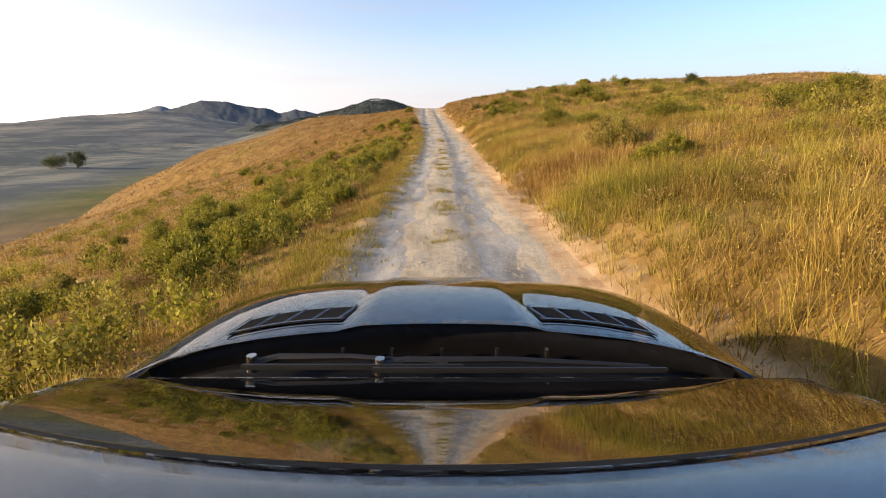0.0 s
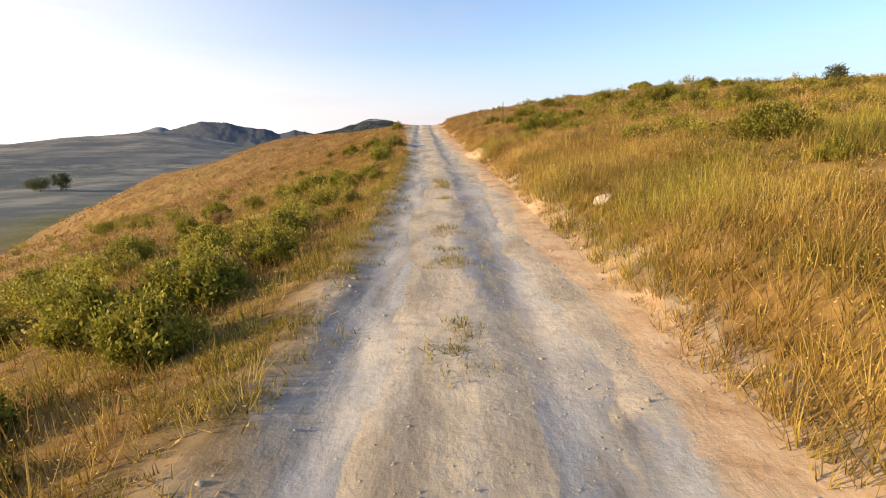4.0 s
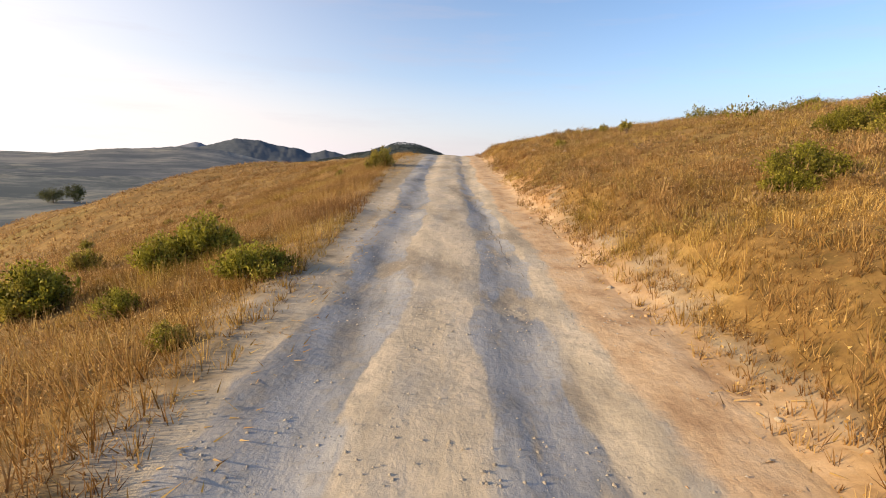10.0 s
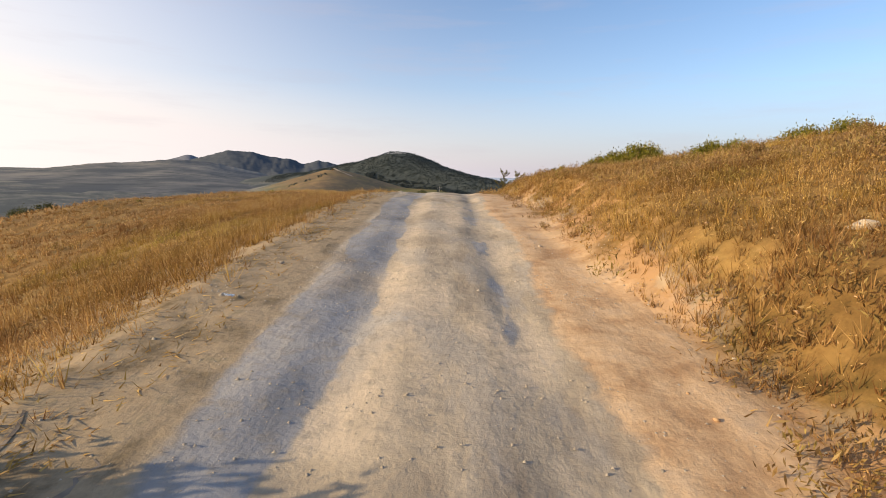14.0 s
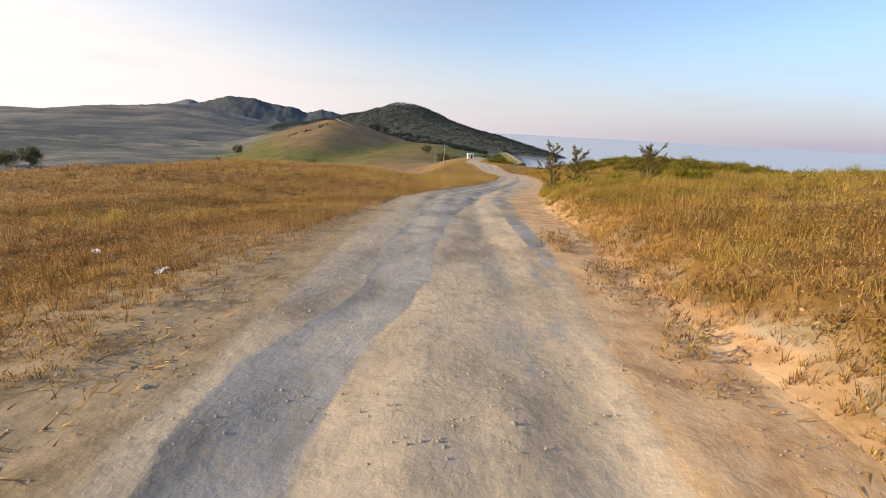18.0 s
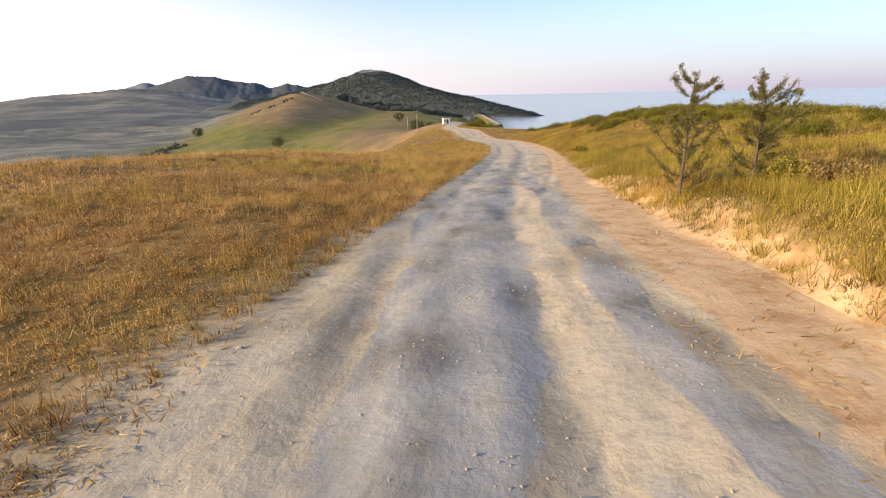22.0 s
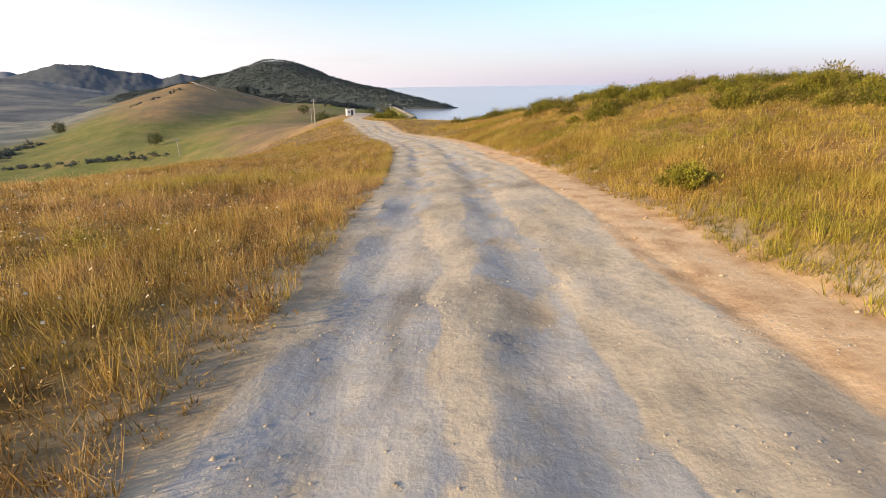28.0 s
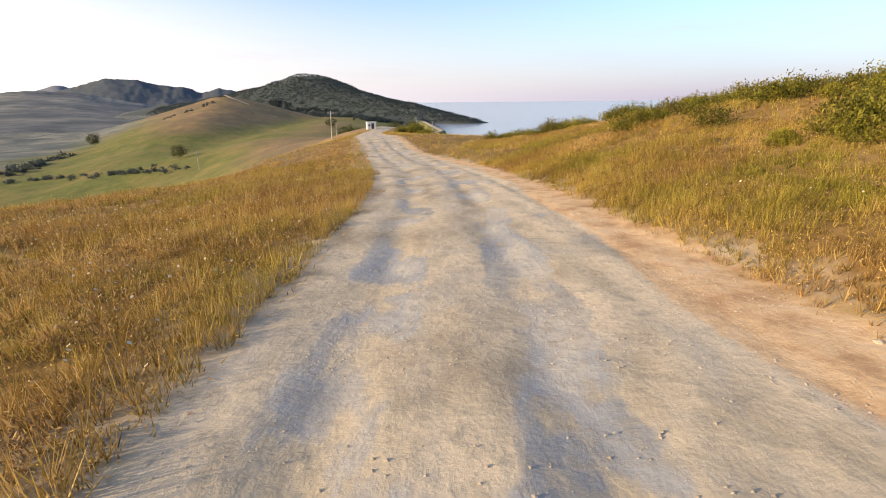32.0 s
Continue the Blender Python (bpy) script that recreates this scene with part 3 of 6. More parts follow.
def raw_mesh(name, verts, faces, **attributes):
    """A mesh from arrays: faces all of one size; attributes: floats at the points."""
    me = bpy.data.meshes.new(name)
    me.vertices.add(len(verts))
    me.vertices.foreach_set("co", np.ascontiguousarray(verts, np.float32).ravel())
    me.loops.add(faces.size)
    me.loops.foreach_set("vertex_index", np.ascontiguousarray(faces, np.int32).ravel())
    me.polygons.add(len(faces))
    me.polygons.foreach_set("loop_start", np.arange(0, faces.size, faces.shape[1], dtype=np.int32))
    for key, values in attributes.items():
        at = me.attributes.new(key, "FLOAT", "POINT")
        at.data.foreach_set("value", np.ascontiguousarray(values, np.float32))
    me.update(calc_edges=True)
    return me


def far_hills():
    """The range across the valley, haze put into its colours: a grazing ridge, a wooded hill and a last peak, laid out
    by bearing from the road.
    """
    bearing = np.radians(np.arange(-78, -7.9, 0.16))
    reach = np.linspace(0, 1, 64) ** 0.9 * 3500 + 780
    A, R = np.meshgrid(bearing, reach)
    X, Y = np.sin(A) * R, np.cos(A) * R + 70
    deg = np.degrees(A)
    floor = -37.0

    def layer(bearings, rise, at, front, back, jag, seed):
        way = np.where(R < at, (at - R) / front, (R - at) / back)
        up = curve(bearings, rise, np.clip(deg, bearings[0], bearings[-1])) + jag * (0.5 * waves(deg, deg * 0, 1.1, seed) + 0.3 * waves(deg, deg * 0, 0.4, seed + 1)) * np.clip(1 - 5 * way, 0, 1)
        top = np.maximum(3.7 + at * np.tan(np.radians(up)) - floor, 0)
        return top * np.clip(1 - way, 0, 1) ** 1.35 * (1 + 0.5 * np.clip(1 - way, 0, 1)) / 1.5

    grazing = layer([-78, -60, -45, -42.5, -39.5, -37.5, -35, -33.4, -31.6, -29, -26, -22], [-0.5, -0.45, -0.4, -0.2, 0.25, 0.5, 0.65, 0.85, 1.0, 0.9, 0.4, -0.5], 1900, 1150, 900, 0.06, 501)
    wooded = layer([-33, -31, -29, -27.3, -25.5, -24, -21.2, -19.9, -18.4, -16.8, -15.2, -13, -9], [-0.4, 0.75, 1.25, 1.85, 2.1, 2.0, 1.45, 1.38, 0.85, 1.2, 1.0, 0.3, -0.8], 2900, 1300, 700, 0.05, 511)
    last = layer([-36, -33, -31.2, -30.2, -29.3, -26, -20], [-0.5, 0.7, 1.2, 1.55, 1.3, 0.6, -0.6], 3900, 700, 300, 0.03, 521)
    Z = np.maximum.reduce([grazing, wooded, last])
    folds = (np.abs(waves(X, Y, 330, 541)) * 6 + np.abs(waves(X, Y, 120, 542)) * 2.2) * np.clip(Z / 40, 0, 1) * step(0.0, 0.35, np.abs(Z - grazing) / 30 + 0.1)
    trees = step(0.5, 2.0, wooded - np.maximum(grazing, last)) * step(12, 40, wooded)
    Z = floor - 4 + np.maximum(Z - 1.1 * folds, 0) + trees * (1.6 * waves(X, Y, 34, 551) + rng_far.uniform(0, 2.2, Z.shape)) - 30 * step(1000, 800, R)
    ny, nx = X.shape
    index = np.arange(ny * nx).reshape(ny, nx)
    quads = np.stack([index[:-1, :-1], index[1:, :-1], index[1:, 1:], index[:-1, 1:]], -1).reshape(-1, 4)
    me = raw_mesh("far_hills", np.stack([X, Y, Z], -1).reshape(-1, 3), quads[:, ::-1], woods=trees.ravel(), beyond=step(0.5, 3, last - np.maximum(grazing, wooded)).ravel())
    me.polygons.foreach_set("use_smooth", np.ones(len(quads), bool))
    m, n, l, s = material("haze_tinted_slopes")
    co = n.new("ShaderNodeTexCoord").outputs["Object"]
    wooded_at, beyond_at = n.new("ShaderNodeAttribute"), n.new("ShaderNodeAttribute")
    wooded_at.attribute_name, beyond_at.attribute_name = "woods", "beyond"
    slope = ramp(n, l, noise_of(n, l, 0.0042, 10.0, 0.66, co, (1.0, 1.0, 4.0)), [(0.40, HAZE_TINTS[0]), (0.5, HAZE_TINTS[1]), (0.60, HAZE_TINTS[2])])
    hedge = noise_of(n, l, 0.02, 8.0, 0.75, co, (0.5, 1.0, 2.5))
    slope = mix(n, l, ramp(n, l, hedge, [(0.52, (0, 0, 0)), (0.64, (0.75, 0.75, 0.75))]), slope, HAZE_TINTS[3])
    wood = ramp(n, l, noise_of(n, l, 0.03, 8.0, 0.8, co), [(0.35, HAZE_TINTS[4]), (0.65, HAZE_TINTS[5])])
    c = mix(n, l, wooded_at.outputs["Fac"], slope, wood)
    c = mix(n, l, beyond_at.outputs["Fac"], c, HAZE_TINTS[6])
    l.new(c, s.inputs["Base Color"])
    s.inputs["Roughness"].default_value, s.inputs["Specular IOR Level"].default_value = 1.0, 0.0
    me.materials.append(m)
    tagged(new("far_hills", me), "haze-tinted grey-blue hills with grazing slopes and a wooded summit", "hills", kind="structure")


rng_far = np.random.RandomState(77)
# air haze painted as grey-blue: slopes, hedges, woods, then the palest last peak
HAZE_TINTS = [(0.110, 0.122, 0.130), (0.175, 0.180, 0.176), (0.255, 0.248, 0.222), (0.085, 0.098, 0.104), (0.070, 0.084, 0.100), (0.110, 0.125, 0.138), (0.17, 0.185, 0.215)]
far_hills()


def leaf_material(name, dry, green, through_light=0.35, rough=0.6):
    """Blades and leaves: tone and greenness come with the mesh."""
    m, n, l, s = material(name)
    tone, lush = n.new("ShaderNodeAttribute"), n.new("ShaderNodeAttribute")
    tone.attribute_name, lush.attribute_name = "tone", "lush"
    a = ramp(n, l, tone.outputs["Fac"], [(0.0, dry[0]), (0.5, dry[1]), (1.0, dry[2])])
    b = ramp(n, l, tone.outputs["Fac"], [(0.0, green[0]), (0.5, green[1]), (1.0, green[2])])
    c = mix(n, l, lush.outputs["Fac"], a, b)
    rust = n.new("ShaderNodeAttribute")
    rust.attribute_name = "rust"
    c = mix(n, l, rust.outputs["Fac"], c, ramp(n, l, tone.outputs["Fac"], [(0.0, (0.15, 0.070, 0.024)), (0.5, (0.345, 0.198, 0.070)), (1.0, (0.62, 0.41, 0.175))]))
    l.new(c, s.inputs["Base Color"])
    s.inputs["Roughness"].default_value = rough
    s.inputs["Specular IOR Level"].default_value = 0.2
    t = n.new("ShaderNodeBsdfTranslucent")
    l.new(c, t.inputs[0])
    x = n.new("ShaderNodeMixShader")
    x.inputs[0].default_value = through_light
    l.new(s.outputs[0], x.inputs[1])
    l.new(t.outputs[0], x.inputs[2])
    l.new(x.outputs[0], n["Material Output"].inputs[0])
    return m


GRASS = leaf_material("grass_blades", ((0.20, 0.108, 0.022), (0.46, 0.29, 0.066), (0.72, 0.51, 0.165)), ((0.10, 0.095, 0.012), (0.27, 0.24, 0.028), (0.44, 0.385, 0.052)))
SHRUB = leaf_material("shrub_leaves", ((0.15, 0.08, 0.032), (0.30, 0.18, 0.072), (0.47, 0.32, 0.145)), ((0.085, 0.085, 0.010), (0.265, 0.245, 0.026), (0.48, 0.43, 0.055)), 0.4)
PINE = leaf_material("pine_needles", ((0.05, 0.04, 0.02), (0.08, 0.07, 0.03), (0.14, 0.12, 0.05)), ((0.03, 0.036, 0.012), (0.07, 0.078, 0.022), (0.14, 0.14, 0.04)), 0.2)
BARK = plain("bark", (0.10, 0.075, 0.05), 0.9, vary=0.4, scale=20, relief=0.01)

rng = np.random.RandomState(11)
# by way along the road: share of green, height of the grass and fullness, left and right
G_Y = [-60, 0, 30, 48, 62, 92, 104, 116, 150, 200]
G_LEFT, G_RIGHT = [0.53, 0.53, 0.42, 0.22, 0.05, 0.05, 0.05, 0.10, 0.40, 0.45], [0.48, 0.48, 0.46, 0.30, 0.1, 0.15, 0.6, 0.68, 0.55, 0.4]
H_LEFT, H_RIGHT = [0.30, 0.30, 0.30, 0.33, 0.34, 0.24, 0.20, 0.32, 0.36, 0.3], [0.42, 0.42, 0.38, 0.30, 0.20, 0.21, 0.29, 0.32, 0.31, 0.3]
R_LEFT, R_RIGHT = [0.25, 0.25, 0.35, 0.55, 0.8, 0.9, 0.85, 0.72, 0.55, 0.3], [0.15, 0.15, 0.2, 0.45, 0.85, 0.6, 0.2, 0.05, 0.25, 0.3]
GAP_Y, GAP_L = [-60, 30, 45, 60, 70, 88, 98, 110, 200], [0.6, 0.6, -0.2, -0.3, 0.3, 0.7, 0.2, -0.7, -0.7]
F_LEFT, F_RIGHT = [1, 1, 1, 1.1, 1.3, 1.5, 1.4, 1.4, 1.4, 1.2], [1.3, 1.3, 1.2, 1.25, 1.35, 1.35, 1.4, 1.5, 1.5, 1]


def sided(d, y, left, right):
    y = np.clip(y, -60, 200)
    return np.where(d < 0, curve(G_Y, left, y), curve(G_Y, right, y))


def tufts(near, far, y0, y1, density, blades, width, tall, specks, sides=(-1, 1)):
    """Domed tufts of fine grass between two distances from the road's edges: upright blades, and a share of short leaves and seed heads about their tops."""
    out = []
    for sign in sides:
        count = int((far - near) * (y1 - y0) * density)
        y = rng.uniform(y0, y1, count)
        off = near + (far - near) * rng.uniform(0, 1, count)
        d = np.where(sign < 0, -edge_left(y) - off, edge_right(y) + off)
        x = road_x(y) + d
        gap = curve(GAP_Y, GAP_L, np.clip(y, -60, 200)) + 0.25 * waves(x, y, 2.5, 28)
        keep = rng.uniform(0, 1, count) < sided(d, y, F_LEFT, F_RIGHT) * (0.95 + 0.25 * waves(x, y, 3.5, 21)) * np.where(d > 0, 0.25 + 0.75 * step(0.05, 0.5, off + 0.3 * waves(x, y, 1.6, 35)), 0.85) * np.where(d < 0, 0.12 + 0.88 * step(-0.3, 0.5, off - gap), 1)
        x, y, d, off = x[keep], y[keep], d[keep], off[keep]
        k = len(x)
        lush = np.clip(sided(d, y, G_LEFT, G_RIGHT) + 0.38 * waves(x, y, 11, 22) + 0.25 * waves(x, y, 2.5, 23) - 0.25 * (sign < 0) * step(4, 16, off) + rng.normal(0, 0.10, k), 0, 1)
        size = sided(d, y, H_LEFT, H_RIGHT) * tall * np.maximum(0.45, 0.8 + 0.3 * waves(x, y, 6, 24) + 0.45 * waves(x, y, 1.3, 33) + rng.uniform(-0.3, 0.35, k)) * (0.7 + 0.3 * step(0, 0.5, off))
        size = np.maximum(size, 0.07)
        z = height(x, y) - 0.02
        rust = np.clip(sided(d, y, R_LEFT, R_RIGHT) + 0.45 * waves(x, y, 8, 26) + 0.2 * waves(x, y, 1.8, 27) + 0.2 * (sign < 0) * step(4, 16, off), 0, 1) * (1 - lush)
        # the 1.3 m size wave also darkens low tufts, painting shadow between clumps
        tuft_tone = 0.5 + 0.17 * (sign < 0) * step(100, 120, y) * step(158, 138, y) + 0.22 * waves(x, y, 5, 25) + 0.2 * waves(x, y, 1.3, 33) + rng.normal(0, 0.13, k)
        X, Y, Zb, S, Lu, Ru, To = (np.repeat(v, blades) for v in (x, y, z, size, lush, rust, tuft_tone))
        n = len(X)
        ang, r = rng.uniform(0, 6.283, n), np.sqrt(rng.uniform(0, 1, n))
        round_off = 1 - 0.5 * r * r
        foot = 0.25 * S * r
        base = np.stack([X + np.cos(ang) * foot, Y + np.sin(ang) * foot, Zb], -1)
        bend = ang + rng.normal(0, 0.7, n)
        lean = S * (0.08 + 0.45 * r) * rng.uniform(0.5, 1.2, n)
        rise = S * round_off * rng.uniform(0.6, 1.15, n)
        tip = base + np.stack([np.cos(bend) * lean, np.sin(bend) * lean, rise], -1)
        turn = rng.uniform(0, 3.1416, n)
        half = width * rng.uniform(0.5, 1.2, n) / 2
        side = np.stack([np.cos(turn) * half, np.sin(turn) * half, np.zeros(n)], -1)
        a, b, c = base - side, base + side, tip
        # leaves and seed heads
        head = rng.uniform(0, 1, n) < specks
        at = base + (tip - base) * rng.uniform(0.5, 1.05, n)[:, None] + rng.normal(0, 0.05, (n, 3)) * S[:, None]
        way = rng.normal(0, 1, (n, 3)) + [0, 0, 0.9]
        way *= (width * rng.uniform(0.8, 2.4, n) / np.linalg.norm(way, axis=1))[:, None]
        flat = np.cross(way, rng.normal(0, 1, (n, 3)))
        flat *= (0.30 * np.linalg.norm(way, axis=1) / (np.linalg.norm(flat, axis=1) + 1e-9))[:, None]
        pick = head[:, None]
        a, b, c = np.where(pick, at - flat, a), np.where(pick, at + flat, b), np.where(pick, at + way, c)
        verts = np.stack([a, b, c], 1).reshape(-1, 3)
        tone = np.clip(To - 0.16 + rng.normal(0, 0.2, n) + head * rng.uniform(0.05, 0.75, n), 0, 1)
        out.append((verts, np.arange(n)[:, None] * 3 + [0, 1, 2], np.repeat(tone, 3), np.repeat(np.clip(Lu + rng.normal(0, 0.07, n), 0, 1), 3), np.repeat(np.clip(Ru + rng.normal(0, 0.12, n), 0, 1), 3)))
    return out


def grass_object(name, label, pieces):
    at, verts, faces, tone, lush, rust = 0, [], [], [], [], []
    for v, f, t, g, b in pieces:
        verts.append(v), faces.append(f + at), tone.append(t), lush.append(g), rust.append(b)
        at += len(v)
    me = raw_mesh(name, np.concatenate(verts), np.concatenate(faces), tone=np.concatenate(tone), lush=np.concatenate(lush), rust=np.concatenate(rust))
    me.materials.append(GRASS)
    return tagged(new(name, me), label, "grass", kind="stuff")


grass_object("roadside_grass", "fine dry straw-coloured grass along the track", tufts(0.0, 3.0, -4, 164, 60, 14, 0.0115, 1.0, 0.3, (-1,)) + tufts(0.0, 3.2, -4, 164, 84, 14, 0.0115, 1.0, 0.28, (1,)))
grass_object("short_grass", "short dry undergrowth between the taller grass", tufts(0.0, 4.0, -4, 166, 34, 8, 0.014, 0.45, 0.3) + tufts(4.0, 8.0, -4, 166, 14, 8, 0.019, 0.5, 0.3) + tufts(0.0, 10.0, 82, 118, 34, 8, 0.014, 0.4, 0.4, (-1,)))
grass_object("bank_grass", "dense dry golden and green grass beside the track", tufts(3.0, 8.0, -4, 180, 30, 14, 0.0155, 1.0, 0.3))
grass_object("slope_grass", "dry golden and green grass on the slopes", tufts(8.0, 18, -2, 190, 14.0, 12, 0.024, 1.0, 0.32))
grass_object("field_grass", "dry grass over the wider hillside", tufts(18, 48, 0, 192, 5.0, 8, 0.048, 1.05, 0.35))
grass_object("hillside_grass", "dry grass far down the hillside", tufts(48, 92, 0, 150, 0.9, 6, 0.15, 1.4, 0.3))
grass_object("far_grass", "dry grass along the far bend of the track", tufts(0.0, 12, 164, 268, 4.2, 8, 0.04, 1.0, 0.4))


def crown_tufts():
    """Low green tufts between the wheel tracks, and short turf at the left edge."""
    out = []
    for count, y0, y1, mid, wide, tall in ((1000, 3, 36, 0.12, 0.15, 0.055), (3400, -3, 46, -1.65, 0.33, 0.085)):
        y = rng.uniform(y0, y1, count)
        d = rng.normal(mid, wide, count)
        x = road_x(y) + d
        keep = waves(x * 0.2, y, 2.6, 29) > (0.15 if mid > 0 else -0.4)
        x, y = x[keep], y[keep]
        b = 16
        X, Y = np.repeat(x, b), np.repeat(y, b)
        n = len(X)
        X, Y = X + rng.normal(0, 0.06, n), Y + rng.normal(0, 0.08, n)
        base = np.stack([X, Y, height(X, Y) - 0.01], -1)
        a = rng.uniform(0, 6.283, n)
        side = np.stack([np.cos(a), np.sin(a), np.zeros(n)], -1) * 0.006
        tip = base + np.stack([rng.normal(0, tall * 0.5, n), rng.normal(0, tall * 0.5, n), tall * rng.uniform(0.5, 1.4, n)], -1)
        v = np.stack([base - side, base + side, tip], 1).reshape(-1, 3)
        out.append((v, np.arange(n)[:, None] * 3 + [0, 1, 2], np.repeat(np.clip(rng.normal(0.4, 0.2, n), 0, 1), 3), np.repeat(np.clip(rng.normal(0.75, 0.25, n), 0, 1), 3), np.zeros(n * 3)))
    return out


grass_object("track_turf", "low green turf between and beside the wheel tracks", crown_tufts())


def shoots(seed, radius, tall, count, leaves, leaf, lush, broad=0.26):
    """A twiggy shrub: curved shoots from one base, each set with small leaves. Returns stem and leaf arrays."""
    r = np.random.RandomState(seed)
    sv, sf, lv, lf, tone, green = [], [], [], [], [], []
    for k in range(count):
        a, out = r.uniform(0, 6.283), r.uniform(0, 1) ** 0.6
        reach = radius * out * r.uniform(0.7, 1.1)
        top = tall * (1 - 0.55 * out ** 2) * r.uniform(0.7, 1.1)
        p0 = np.array([math.cos(a), math.sin(a), 0]) * radius * 0.25 * out
        p2 = np.array([math.cos(a) * reach, math.sin(a) * reach, top])
        p1 = (p0 + p2) / 2 + np.array([math.cos(a), math.sin(a), 0]) * radius * 0.18
        t = np.linspace(0, 1, 5)[:, None]
        line = p0 * (1 - t) ** 2 + 2 * p1 * t * (1 - t) + p2 * t * t
        thick = 0.012 * radius * (1 - 0.8 * t)
        o = sum(len(v) for v in sv)
        ring = []
        for c in range(3):
            ring.append(line + thick * np.array([math.cos(c * 2.094), math.sin(c * 2.094), 0]))
        sv.append(np.stack(ring, 1).reshape(-1, 3))
        for i in range(4):
            for c in range(3):
                d = (c + 1) % 3
                sf.append([o + i * 3 + c, o + i * 3 + d, o + i * 3 + 3 + d, o + i * 3 + 3 + c])
        n = leaves
        tt = r.uniform(0.28, 1.03, n)[:, None]
        pos = p0 * (1 - tt) ** 2 + 2 * p1 * tt * (1 - tt) + p2 * tt * tt + r.normal(0, 0.075 * radius, (n, 3))
        pos[:, 2] = np.maximum(pos[:, 2], 0.03)
        way = r.normal(0, 1, (n, 3)) + (p2 - p1) / np.linalg.norm(p2 - p1) * 1.3
        way /= np.linalg.norm(way, axis=1)[:, None]
        flat = np.cross(way, r.normal(0, 1, (n, 3)))
        flat /= np.linalg.norm(flat, axis=1)[:, None] + 1e-6
        ln = leaf * r.uniform(0.6, 1.3, n)[:, None]
        q = np.stack([pos, pos + way * ln * 0.5 + flat * ln * broad, pos + way * ln, pos + way * ln * 0.5 - flat * ln * broad], 1)
        o2 = sum(len(v) for v in lv)
        lv.append(q.reshape(-1, 3))
        lf.append(np.arange(n)[:, None] * 4 + [0, 1, 2, 3] + o2)
        tn = np.clip(r.normal(0.5, 0.22) + r.normal(0, 0.13, n) + 0.15 * (tt[:, 0] - 0.6), 0, 1)
        tone.append(np.repeat(tn, 4))
        green.append(np.full(n * 4, np.clip(lush + r.normal(0, 0.15), 0, 1)))
    return np.concatenate(sv), np.array(sf), np.concatenate(lv), np.concatenate(lf), np.concatenate(tone), np.concatenate(green)


def shrub(seed, radius, tall, count, leaves, leaf, lush, label, shade=0.0):
    sv, sf, lv, lf, tone, green = shoots(seed, radius, tall, count, leaves, leaf, lush)
    ob = thing("shrub", Matrix.Translation((0, 0, -300)), label, "shrub", "shrubs on the slopes")
    part("trunk", raw_mesh("trunk", sv, sf), BARK, ob)
    part("foliage", raw_mesh("foliage", lv, lf, tone=np.clip(np.asarray(tone) + shade, 0, 1), lush=green), SHRUB, ob)
    return ob


KINDS = [
    shrub(1, 0.62, 0.75, 70, 110, 0.060, 0.95, "yellow-green twiggy broom shrub on the grassy slope"),
    shrub(2, 0.75, 0.62, 70, 110, 0.062, 1.0, "low spreading dark green shrub on the grassy slope", -0.15),
    shrub(3, 0.45, 0.70, 50, 84, 0.052, 0.75, "small upright shrub with yellowing leaves on the slope"),
    shrub(4, 0.50, 0.42, 40, 50, 0.045, 0.15, "dried brown leafless-looking shrub among the grass"),
    shrub(5, 0.95, 1.15, 90, 130, 0.060, 0.55, "large roadside shrub with pale dusty leaves"),
    shrub(6, 1.10, 1.00, 100, 130, 0.070, 0.95, "broad dense dark green shrub on the hill", -0.25),
]
planted = set()


def plant(kind, x, y, size, turn=None):
    turn = rng.uniform(0, 360) if turn is None else turn
    m = Matrix.Translation((x, y, float(height(x, y)) - 0.05)) @ pose(0, 0, 0, rng.uniform(-5, 5), rng.uniform(-5, 5), turn) @ Matrix.Scale(size, 4)
    ob = KINDS[kind]
    if kind in planted:
        made = copy_thing(ob, m)
        made.matrix_basis = m
    else:
        planted.add(kind)
        ob.matrix_world = m


